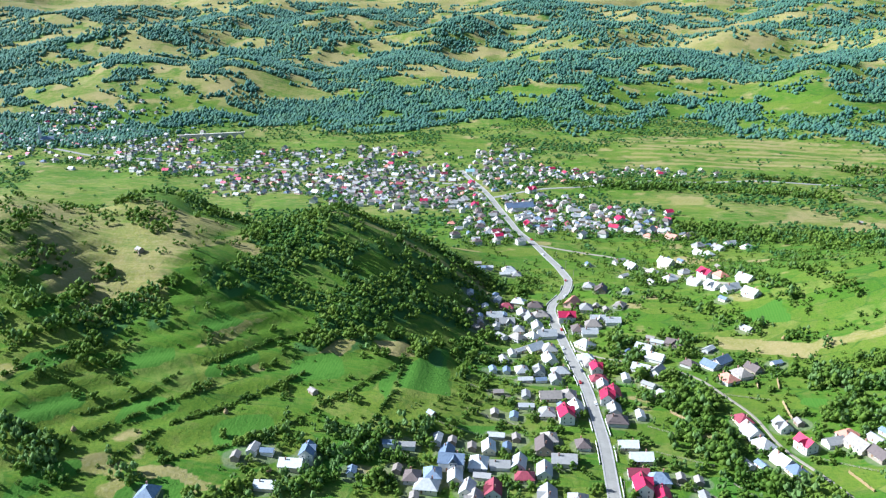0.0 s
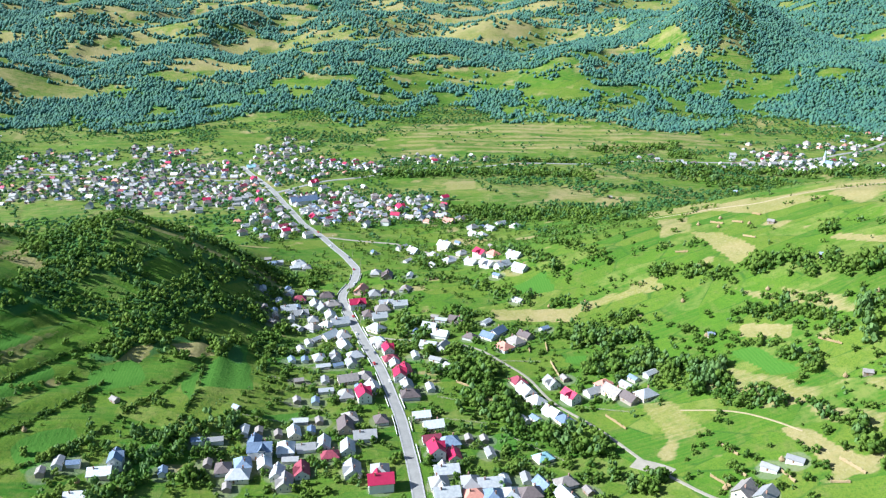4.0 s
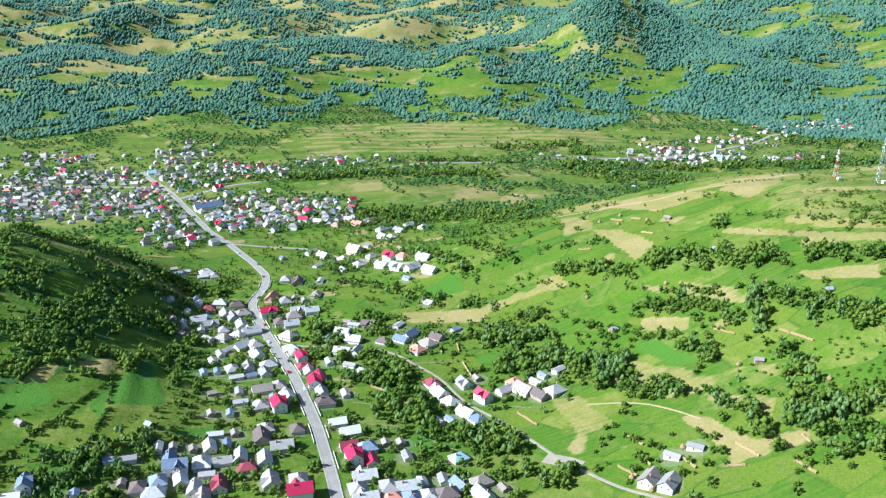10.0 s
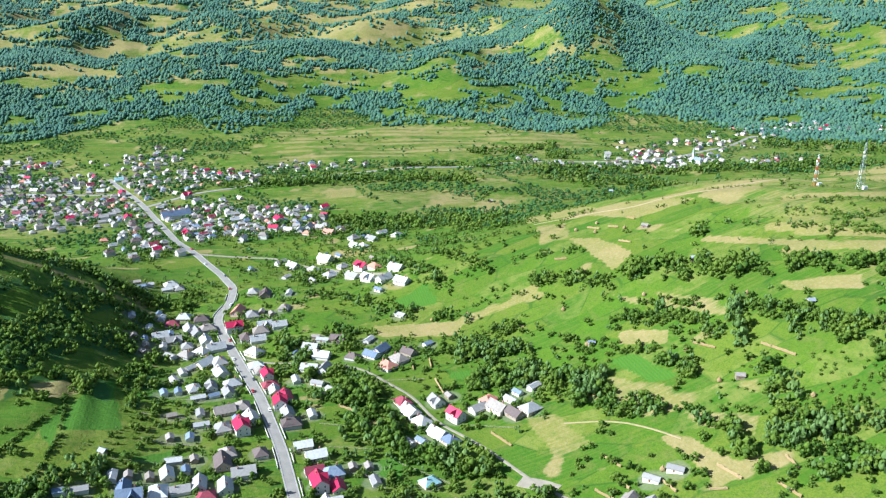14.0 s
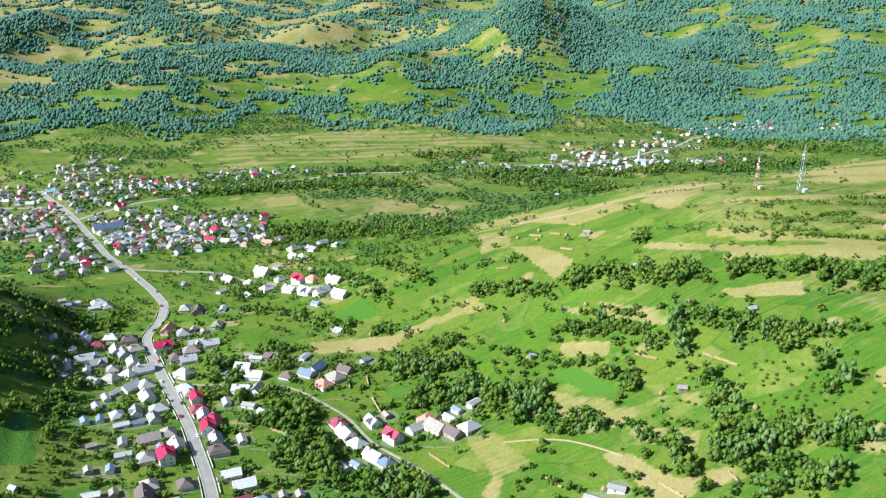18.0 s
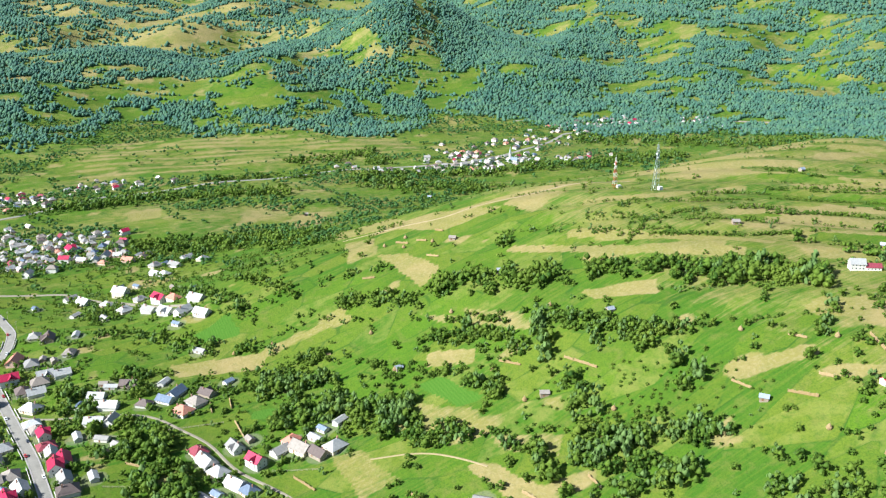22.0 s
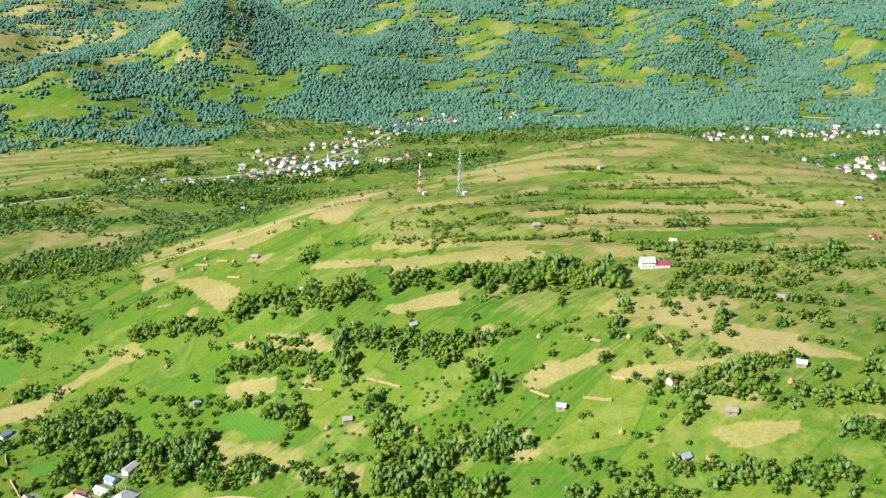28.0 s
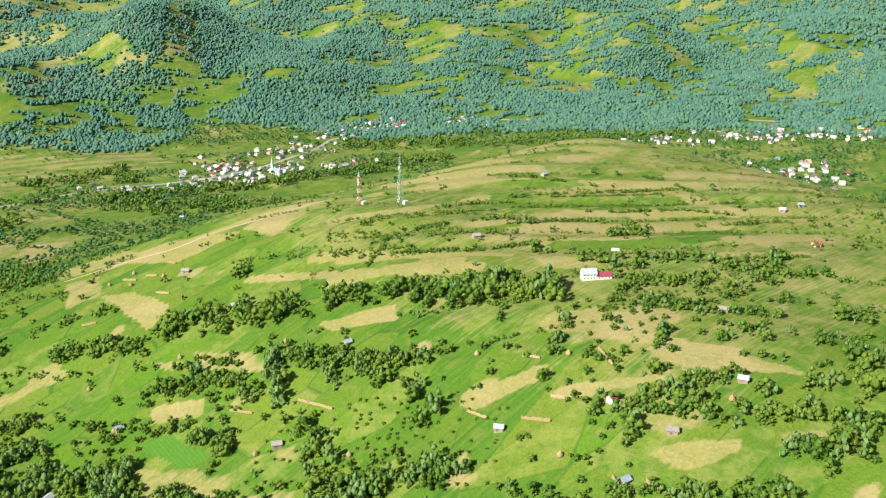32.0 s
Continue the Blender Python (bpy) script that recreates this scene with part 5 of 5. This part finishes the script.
for i in pick:
    x, y, hh, pale = near[i]
    k = (4 if hh > 8.5 else 3) if pale else (0 if hh > 6 else 1 if hh > 4 else 2)
    s = np.clip(hh / (7.0, 6.0, 4.6, 6.6, 10.0)[k], 0.55, 1.25)
    t = copy_thing(PATTERN[k], pose(x, y, float(ground(x, y)), 0, 0, rng.uniform(0, 360)))
    t.scale = (s * rng.uniform(0.9, 1.15), s * rng.uniform(0.9, 1.15), s)
lone = copy_thing(PATTERN[0], pose(178 * K, 397 * K, float(ground(178 * K, 397 * K))))
tagged(lone, "single dark round tree standing alone in a meadow")
for ob in PATTERN:
    for o in (*ob.children_recursive, ob):
        bpy.data.objects.remove(o)
rest = np.delete(near, pick, axis=0)


def grove(name, rows, templates, mat, label, flat=0.56, tallness=0.66):
    if not len(rows):
        return
    p = stand(rows[:, 0], rows[:, 1])
    v, f = scatter(templates, p, rows[:, 2] * flat * rng.uniform(0.85, 1.2, len(rows)), rows[:, 2] * tallness, rng)
    tagged(new(name, tri_mesh(name, v, f, mat)), label, "trees", kind="stuff")


pale, close = rest[:, 3] > 0.5, np.hypot(rest[:, 0] - 60, rest[:, 1]) < 580
grove("hedgerow_trees", rest[~pale & close], MID, LEAF, "dense green hedgerow trees and groves", 0.58, 0.62)
grove("woodland_trees", rest[~pale & ~close], LIGHT, LEAF, "woods and hedges on the hill slopes", 0.6, 0.62)
grove("willow_scrub", rest[pale], LIGHT, LEAF_PALE, "pale green willows and scrub along hedges", 0.48, 0.8)
town_trees = []
for x, y in homes[(np.hypot(homes[:, 0], homes[:, 1]) >= 900)]:
    for _ in range(3):
        a, q = rng.uniform(0, 6.28), rng.uniform(8, 15)
        town_trees.append((x + q * math.cos(a), y + q * math.sin(a), rng.uniform(4, 8.5), 0.0))
valley_trees = np.concatenate([valley_trees, np.array(town_trees)])
valley_trees = valley_trees[off_roads(valley_trees[:, 0], valley_trees[:, 1])]
valley_trees = valley_trees[np.min((valley_trees[:, None, 0] - homes[None, :, 0]) ** 2 + (valley_trees[:, None, 1] - homes[None, :, 1]) ** 2, axis=1) > 7 ** 2]
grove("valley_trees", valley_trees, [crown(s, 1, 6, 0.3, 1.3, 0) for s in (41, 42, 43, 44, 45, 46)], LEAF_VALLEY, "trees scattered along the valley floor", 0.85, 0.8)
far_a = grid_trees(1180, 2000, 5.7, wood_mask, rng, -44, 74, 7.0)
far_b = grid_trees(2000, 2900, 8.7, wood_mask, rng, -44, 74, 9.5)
grove("hill_forest", np.concatenate([far_a, far_b]), FARC, LEAF_HAZED, "dense forest on the far hillsides", 0.6, 0.7)

# trodden yards round the homes
from mathutils import kdtree

tree_ = kdtree.KDTree(len(homes))
for i, (x, y) in enumerate(homes):
    tree_.insert((x, y, 0), i)
tree_.balance()
gm = bpy.data.objects["ground"].data
co = np.empty(len(gm.vertices) * 3)
gm.vertices.foreach_get("co", co)
co = co.reshape(-1, 3)
yard = np.zeros(len(co))
inner = np.where((np.hypot(co[:, 0], co[:, 1]) < 1750) & (co[:, 1] > 250) & (np.abs(co[:, 0]) < 1500))[0]
for i in inner:
    yard[i] = tree_.find((co[i, 0], co[i, 1], 0))[2]
yard[inner] = 1 - sst((yard[inner] - 5) / 7)
buf = np.empty(len(co) * 4)
gm.attributes["cover"].data.foreach_get("color", buf)
buf[3::4] = yard
gm.attributes["cover"].data.foreach_set("color", buf)


# ---- things on the hill and in the meadows ----
HAY = speckled("drying_hay", (0.27, 0.19, 0.085), (0.34, 0.25, 0.13), 0.95, scale=1.2, bump=0.9, dist=0.2)
POLE = speckled("grey_timber", (0.3, 0.25, 0.2), (0.36, 0.3, 0.25), 0.9)
STEEL = speckled("galvanised_steel", (0.45, 0.52, 0.55), (0.5, 0.56, 0.58), 0.5, 0.6)
RED_PAINT = speckled("red_mast_paint", (0.6, 0.1, 0.06), (0.6, 0.12, 0.08), 0.6)
WHITE_PAINT = speckled("white_mast_paint", (0.75, 0.74, 0.72), (0.75, 0.74, 0.72), 0.6)
STONE = speckled("pale_stone", (0.5, 0.46, 0.4), (0.56, 0.52, 0.45), 0.9, scale=0.3)


def rod(bm, a, b, r, seg=4):
    a, b = Vector(a), Vector(b)
    m = Matrix.Translation((a + b) / 2) @ (b - a).to_track_quat("Z", "Y").to_matrix().to_4x4()
    bmesh.ops.create_cone(bm, cap_ends=True, segments=seg, radius1=r, radius2=r, depth=(b - a).length, matrix=m)


def hay_rack(x, y, length, turn, seed):
    """A long fence of poles hung with drying hay."""
    r = random.Random(seed)
    ob = new("hay_rack")
    c, s = math.cos(radians(turn)), math.sin(radians(turn))
    at = lambda u: (x + u * c, y + u * s)
    z0 = float(ground(x, y))
    ob.matrix_basis = pose(x, y, z0, 0, 0, turn)
    n = max(3, int(length / 1.2))
    bm = bmesh.new()
    rings = []
    for i in range(n + 1):
        u = length * (i / n - 0.5)
        dz = float(ground(*at(u))) - z0
        h, w, k = r.uniform(1.3, 2.0), r.uniform(0.35, 0.55), r.uniform(-0.15, 0.15)
        rings.append([bm.verts.new((u, k - w, dz + 0.15)), bm.verts.new((u, k - w * 0.7, dz + h * 0.7)), bm.verts.new((u, k, dz + h)), bm.verts.new((u, k + w * 0.7, dz + h * 0.7)), bm.verts.new((u, k + w, dz + 0.15))])
    for a, b in zip(rings, rings[1:]):
        for q in range(4):
            bm.faces.new((a[q], a[q + 1], b[q + 1], b[q]))
        bm.faces.new((a[4], a[0], b[0], b[4]))
    bm.faces.new(rings[0])
    bm.faces.new(rings[-1][::-1])
    bmesh.ops.recalc_face_normals(bm, faces=bm.faces)
    part("hay", bm, HAY, ob)
    for i in range(0, n + 1, 3):
        u = length * (i / n - 0.5)
        dz = float(ground(*at(u))) - z0
        bm = bmesh.new()
        rod(bm, (u, 0, dz - 0.4), (u, 0, dz + 2.4), 0.07, 5)
        part("post", bm, POLE, ob)
    return tagged(ob, "long rack of drying golden hay on wooden posts", "hay rack", "hay racks in the meadows")


# centre, length, turn, in plan units and degrees
RACKS = ((249, 311, 19, -71), (227, 339, 13, -66), (337, 226, 13, -113), (286, 247, 10, -79), (297, 225, 12, -66), (292, 178, 10, -102), (298, 169, 7, -99), (348, 193, 6, -72), (360, 181, 9, -75),
         (238, 506, 10, -60), (248, 497, 8, -60), (244, 470, 9, -60), (320, 252, 8, -65), (206, 235, 12, -78), (157, 288, 10, -71), (193, 256, 13, -73))
RACKS_2 = ((215, 247, 9, -91), (170, 262, 9, -79), (155, 272, 6, -69), (146, 271, 11, -66), (104, 392, 16, -86), (95, 419, 10, -95), (105, 418, 10, -96), (120, 332, 16, -70), (53, 384, 10, -45),
           (205, 480, 8, -40), (262, 500, 7, -70), (185, 250, 7, -30), (230, 265, 9, -65), (310, 225, 8, -70), (270, 390, 8, -50), (160, 430, 8, -30))
for i, (x, y, l, t) in enumerate(RACKS + RACKS_2):
    hay_rack(x * K, y * K, l * K, t, i)


def haystack(seed):
    r = random.Random(seed)
    ob = new("haystack")
    bm = bmesh.new()
    prof = [(0.0, 1.25), (0.5, 1.55), (1.3, 1.45), (2.2, 0.95), (2.9, 0.35), (3.2, 0.08)]
    rings = []
    for z, rad in prof:
        rings.append([bm.verts.new((rad * r.uniform(0.9, 1.1) * math.cos(a * math.pi / 6), rad * r.uniform(0.9, 1.1) * math.sin(a * math.pi / 6), z)) for a in range(12)])
    for a, b in zip(rings, rings[1:]):
        for i in range(12):
            bm.faces.new((a[i], a[(i + 1) % 12], b[(i + 1) % 12], b[i]))
    bm.faces.new(rings[-1])
    bm.faces.new(rings[0][::-1])
    part("hay", bm, HAY, ob)
    bm = bmesh.new()
    rod(bm, (0, 0, 2.8), (0.1, 0, 4.0), 0.06, 5)
    part("pole", bm, POLE, ob)
    return tagged(ob, "conical golden haystack round a wooden pole", "haystack", "haystacks in the meadows")


STACKS = ((243, 275), (219, 310), (185, 386), (308, 273), (219, 342), (139, 463), (172, 272), (146, 266), (226, 404), (243, 233), (187, 427), (205, 262), (262, 360), (150, 255), (330, 240))
STACKS_2 = ((-205, 300), (-150, 330), (-120, 300), (236, 498), (252, 488), (228, 512), (243, 512), (290, 205), (345, 172), (118, 470))
stack = haystack(3)
for x, y in STACKS + STACKS_2:
    copy_thing(stack, pose(x * K, y * K, float(ground(x * K, y * K)) - 0.05, 0, 0, 37 * x))
for o in (*stack.children, stack):
    bpy.data.objects.remove(o)


def lattice_mast(x, y, high, base, paints, label):
    """Four legs, ring braces and crossed diagonals, in bays of alternating paint; drum antennas near the top."""
    ob = new("lattice_mast")
    ob.matrix_basis = pose(x, y, float(ground(x, y)))
    bays = 8
    for i in range(bays):
        z0, z1 = high * i / bays, high * (i + 1) / bays
        w0, w1 = base * (1 - 0.8 * i / bays), base * (1 - 0.8 * (i + 1) / bays)
        c = [(1, 1), (1, -1), (-1, -1), (-1, 1)]
        for k in range(4):
            a, b = c[k], c[(k + 1) % 4]
            for name, p, q, r in (("leg", (a[0] * w0, a[1] * w0, z0 - (0.5 if i == 0 else 0)), (a[0] * w1, a[1] * w1, z1), 0.13), ("diagonal", (a[0] * w0, a[1] * w0, z0), (b[0] * w1, b[1] * w1, z1), 0.07), ("ring_brace", (a[0] * w1, a[1] * w1, z1), (b[0] * w1, b[1] * w1, z1), 0.07)):
                bm = bmesh.new()
                rod(bm, p, q, r)
                part(name, bm, paints[i % len(paints)], ob)
    for k in range(3):
        bm = bmesh.new()
        a = k * 2.1
        bmesh.ops.create_cone(bm, cap_ends=True, segments=14, radius1=0.75, radius2=0.75, depth=0.5, matrix=Matrix.Translation((math.cos(a) * 0.9, math.sin(a) * 0.9, high * (0.86 - 0.07 * k))) @ Euler((radians(90), 0, a)).to_matrix().to_4x4())
        part("antenna", bm, WHITE_PAINT, ob)
    bm = bmesh.new()
    rod(bm, (0, 0, high), (0, 0, high + 3), 0.07)
    part("spike", bm, STEEL, ob)
    part("cabin", box(base + 1, base + 4.5, -1.5, 1.5, -0.5, 2.6), WHITE_PAINT, ob, "white equipment cabin")
    return tagged(ob, label, "mast")


lattice_mast(372 * K, 462 * K, 27, 1.6, (RED_PAINT, WHITE_PAINT), "red and white lattice radio mast on the ridge")
lattice_mast(388 * K, 440 * K, 39, 2.2, (STEEL,), "tall grey steel lattice radio mast on the ridge")


def church(x, y, turn, label):
    ob = new("church")
    ob.matrix_basis = pose(x, y, float(ground(x, y)), 0, 0, turn)
    part("nave", walls_shape(22, 10, 7, 5, "gable"), WALL["white"], ob)
    part("nave_roof", roof_shape(22, 10, 7, 5, "gable"), ROOF["b"], ob)
    part("tower", box(-14.5, -9.5, -2.5, 2.5, -2, 19), WALL["white"], ob)
    bm = bmesh.new()
    bmesh.ops.create_cone(bm, cap_ends=True, segments=8, radius1=3.6, radius2=0.1, depth=13, matrix=Matrix.Translation((-12, 0, 25.5)))
    part("spire", bm, STEEL, ob, "slender pale metal spire")
    for s in (-1, 1):
        for i in range(4):
            part("window", box(-7 + 4.5 * i, -5.8 + 4.5 * i, s * 5.02 - 0.05, s * 5.02 + 0.05, 2.5, 5.2), PANE, ob)
    bm = bmesh.new()
    rod(bm, (-12, 0, 31.8), (-12, 0, 34), 0.1)
    rod(bm, (-12.6, 0, 33.2), (-11.4, 0, 33.2), 0.1)
    part("cross", bm, STEEL, ob)
    return tagged(ob, label, "church")


church(556 * K, 926 * K, -60, "white church with a slender pale spire").scale = (0.62, 0.62, 0.8)
church(-743 * K, 1127 * K, 20, "white town church with a tall tower")


def farm(x, y, turn):
    ob = new("farmhouse")
    ob.matrix_basis = pose(x, y, float(ground(x, y)), 0, 0, turn)
    part("main_body", walls_shape(13, 9, 6.4, 4.0, "gable"), WALL["white"], ob)
    part("main_roof", roof_shape(13, 9, 6.4, 4.0, "gable"), ROOF["l"], ob, "pale tin roof")
    wing = part("wing_body", walls_shape(14, 8, 3.6, 3.0, "gable"), WALL["white"], ob)
    wing.matrix_local = pose(13.4, -0.5, 0)
    wr = part("wing_roof", roof_shape(14, 8, 3.6, 3.0, "gable", 0.4), ROOF["m"], ob, "maroon roof")
    wr.matrix_local = pose(13.6, -0.5, 0)
    for s in range(2):
        for u in (-4.6, -1.6, 1.6, 4.6):
            window_part(ob, u, -4.52, 1.4 + 2.9 * s, 0, 1.3, 1.5)
    for u in (9, 12, 15, 18):
        window_part(ob, u, -4.52, 1.3, 0, 1.2, 1.3)
    return tagged(ob, "large white farmhouse with pale and maroon roofs", "farmhouse")


farm(386 * K, 281 * K, -32).scale = (0.7, 0.7, 0.7)


def viaduct(x0, y0, x1, y1, spans=7):
    ob = new("viaduct")
    L = math.hypot(x1 - x0, y1 - y0)
    z = max(float(ground(x0, y0)), float(ground(x1, y1))) - 6
    ob.matrix_basis = pose((x0 + x1) / 2, (y0 + y1) / 2, z, 0, 0, math.degrees(math.atan2(y1 - y0, x1 - x0)))
    w = L / spans
    for i in range(spans):
        u = -L / 2 + i * w
        pts = [(u, 0)] + [(u + w * 0.12 + (w * 0.76) * (0.5 - 0.5 * math.cos(a * math.pi / 10)), 8 + 5.5 * math.sin(a * math.pi / 10)) for a in range(11)]
        prof = [(u, -6), (u + w * 0.12, -6)] + pts[1:] + [(u + w * 0.88, -6), (u + w, -6), (u + w, 16), (u, 16)]
        v = [(a, -2.5, b) for a, b in prof] + [(a, 2.5, b) for a, b in prof]
        n = len(prof)
        part("arch", solid(v, [tuple(range(n)), tuple(range(2 * n - 1, n - 1, -1))] + [(k, n + k, n + (k + 1) % n, (k + 1) % n) for k in range(n)]), STONE, ob)
    part("deck", box(-L / 2 - 3, L / 2 + 3, -3, 3, 16, 17.2), STONE, ob)
    return tagged(ob, "pale stone railway viaduct with round arches", "viaduct")


viaduct(-560 * K, 1160 * K, -478 * K, 1196 * K)


def utility_pole():
    ob = new("utility_pole")
    bm = bmesh.new()
    rod(bm, (0, 0, -0.5), (0, 0, 8.5), 0.13, 6)
    part("shaft", bm, POLE, ob)
    bm = bmesh.new()
    rod(bm, (-0.8, 0, 8.0), (0.8, 0, 8.0), 0.07)
    part("crossarm", bm, POLE, ob)
    for u in (-0.7, 0, 0.7):
        bm = bmesh.new()
        rod(bm, (u, 0, 8.05), (u, 0, 8.3), 0.06, 6)
        part("insulator", bm, WHITE_PAINT, ob)
    return tagged(ob, "weathered wooden utility pole beside the road", "utility pole", "poles along the road")


pole = utility_pole()
px, py, pnx, pny = ribbon(MAIN_ROAD, 1)
for i in range(45, len(px) - 90, 9):
    x, y = px[i] + pnx[i] * -5.2, py[i] + pny[i] * -5.2
    copy_thing(pole, pose(x, y, float(ground(x, y)), 0, 0, math.degrees(math.atan2(pny[i], pnx[i]))))
for o in (*pole.children, pole):
    bpy.data.objects.remove(o)

CAR_PAINT = [speckled("white_car_paint", (0.75, 0.75, 0.75), (0.7, 0.7, 0.7), 0.3, bump=0), speckled("red_car_paint", (0.4, 0.03, 0.03), (0.35, 0.03, 0.03), 0.3, bump=0), speckled("dark_car_paint", (0.05, 0.06, 0.09), (0.08, 0.09, 0.1), 0.3, bump=0)]
TYRE = speckled("tyre_rubber", (0.03, 0.03, 0.03), (0.04, 0.04, 0.04), 0.9)


def car(paint, label):
    ob = new("car")
    prof = [(-2.1, 0.35), (-2.1, 0.85), (-1.2, 0.95), (-0.6, 1.42), (0.9, 1.45), (1.6, 0.98), (2.1, 0.9), (2.1, 0.35)]
    n = len(prof)
    v = [(x, -0.82 if z < 1.2 else -0.66, z) for x, z in prof] + [(x, 0.82 if z < 1.2 else 0.66, z) for x, z in prof]
    part("car_body", solid(v, [tuple(range(n)), tuple(range(2 * n - 1, n - 1, -1))] + [(k, n + k, n + (k + 1) % n, (k + 1) % n) for k in range(n)]), paint, ob)
    for x in (-1.3, 1.3):
        for y in (-0.8, 0.8):
            bm = bmesh.new()
            bmesh.ops.create_cone(bm, cap_ends=True, segments=12, radius1=0.33, radius2=0.33, depth=0.2, matrix=Matrix.Translation((x, y, 0.33)) @ Euler((radians(90), 0, 0)).to_matrix().to_4x4())
            part("wheel", bm, TYRE, ob)
    part("windscreen", solid([(-1.17, -0.7, 1.0), (-1.17, 0.7, 1.0), (-0.64, 0.6, 1.4), (-0.64, -0.6, 1.4), (-1.2, -0.7, 1.0), (-1.2, 0.7, 1.0), (-0.67, 0.6, 1.41), (-0.67, -0.6, 1.41)], [(0, 1, 2, 3), (4, 7, 6, 5), (0, 4, 5, 1), (1, 5, 6, 2), (2, 6, 7, 3), (3, 7, 4, 0)]), PANE, ob)
    return tagged(ob, label, "car", "cars along the road")


cars = [car(CAR_PAINT[0], "small white car parked at the roadside"), car(CAR_PAINT[1], "dark red car parked at the roadside"), car(CAR_PAINT[2], "dark car parked at the roadside")]
for k, i in enumerate((88, 96, 101, 112, 121, 126, 140, 151, 163, 176, 190)):
    side = 2.6 if k % 2 else -2.6
    x, y = px[i] + pnx[i] * side, py[i] + pny[i] * side
    copy_thing(cars[k % 3], pose(x, y, float(ground(x, y)) + 0.28, 0, 0, math.degrees(math.atan2(-pnx[i], pny[i]))))
for c_ in cars:
    for o in (*c_.children, c_):
        bpy.data.objects.remove(o)


def board_fence(x0, y0, x1, y1):
    """Posts with two rails."""
    ob = new("fence")
    z = float(ground(x0, y0))
    ob.matrix_basis = pose(x0, y0, z)
    L = math.hypot(x1 - x0, y1 - y0)
    n = max(2, int(L / 3))
    pts = [(x0 + (x1 - x0) * i / n, y0 + (y1 - y0) * i / n) for i in range(n + 1)]
    pts = [(a - x0, b - y0, float(ground(a, b)) - z) for a, b in pts]
    for a in pts:
        bm = bmesh.new()
        rod(bm, (a[0], a[1], a[2] - 0.4), (a[0], a[1], a[2] + 1.4), 0.08)
        part("post", bm, POLE, ob)
    for h in (0.6, 1.2):
        bm = bmesh.new()
        for a, b in zip(pts, pts[1:]):
            rod(bm, (a[0], a[1], a[2] + h), (b[0], b[1], b[2] + h), 0.07)
        part("rail", bm, POLE, ob)
    return tagged(ob, "grey timber post and rail fence between plots", "fence", "plot fences")


FENCES = ((38, 372, 62, 362), (40, 350, 64, 343), (-20, 360, -46, 368), (-14, 386, -48, 394), (-18, 408, -50, 416), (-22, 432, -56, 440), (-24, 346, -58, 350), (38, 330, 62, 318), (90, 306, 70, 330), (30, 420, 52, 412), (110, 350, 128, 338), (72, 408, 98, 402))
for f in FENCES:
    board_fence(*(v * K for v in f))


def kerb_path(side):
    """A raised footway along the main road, with a kerb."""
    x, y, nx, ny = ribbon(MAIN_ROAD, 1)
    a, b = 2.85 * side, 3.7 * side
    v, f = [], []
    for i in range(40, len(x)):
        for o, up in ((a, -0.2), (a, 0.42), (b, 0.45), (b, -0.2)):
            px_, py_ = x[i] + nx[i] * o, y[i] + ny[i] * o
            v.append((px_, py_, float(ground(px_, py_)) + up))
    for i in range(len(v) // 4 - 1):
        for j in range(3):
            k = i * 4 + j
            f.append((k, k + 4, k + 5, k + 1))
    tagged(new("pavement", mesh_of("pavement", v, f, (PAVING,))), "narrow pale concrete footway along the road", "pavement", kind="structure")


PAVING = speckled("pale_concrete", (0.32, 0.31, 0.29), (0.36, 0.34, 0.32), 0.9, scale=0.3)
kerb_path(1)
kerb_path(-1)


def garden_wall(i0, i1, side, offset):
    """A low plastered wall in front of the gardens, with posts."""
    ob = new("garden_wall")
    x, y, nx, ny = ribbon(MAIN_ROAD, 1)
    pts = [(x[i] + nx[i] * offset * side, y[i] + ny[i] * offset * side) for i in range(i0, i1)]
    z0 = float(ground(*pts[0]))
    ob.matrix_basis = pose(pts[0][0], pts[0][1], z0)
    loc = [(a - pts[0][0], b - pts[0][1], float(ground(a, b)) - z0) for a, b in pts]
    v, f = [], []
    for a, b, c in loc:
        v += [(a - 0.12, b, c - 0.3), (a - 0.12, b, c + 1.1), (a + 0.12, b, c + 1.1), (a + 0.12, b, c - 0.3)]
    for i in range(len(loc) - 1):
        for j in range(3):
            k = i * 4 + j
            f.append((k, k + 4, k + 5, k + 1))
    n = len(v)
    f += [(0, 1, 2, 3), (n - 1, n - 2, n - 3, n - 4)]
    w = new("wall_panel", mesh_of("wall_panel", v, f, (WALL["white"],)))
    w.parent = ob
    for a, b, c in loc[::3]:
        part("post", box(a - 0.2, a + 0.2, b - 0.2, b + 0.2, c - 0.3, c + 1.4), WALL["grey"], ob)
    return tagged(ob, "low white plastered garden wall beside the footway", "garden wall", "garden walls along the road")


for k, i in enumerate(range(62, 150, 8)):
    garden_wall(i, i + 6 + k % 2, 1 if k % 2 else -1, 5.0)
    if k % 3:
        garden_wall(i + 1, i + 6, -1 if k % 2 else 1, 5.0)
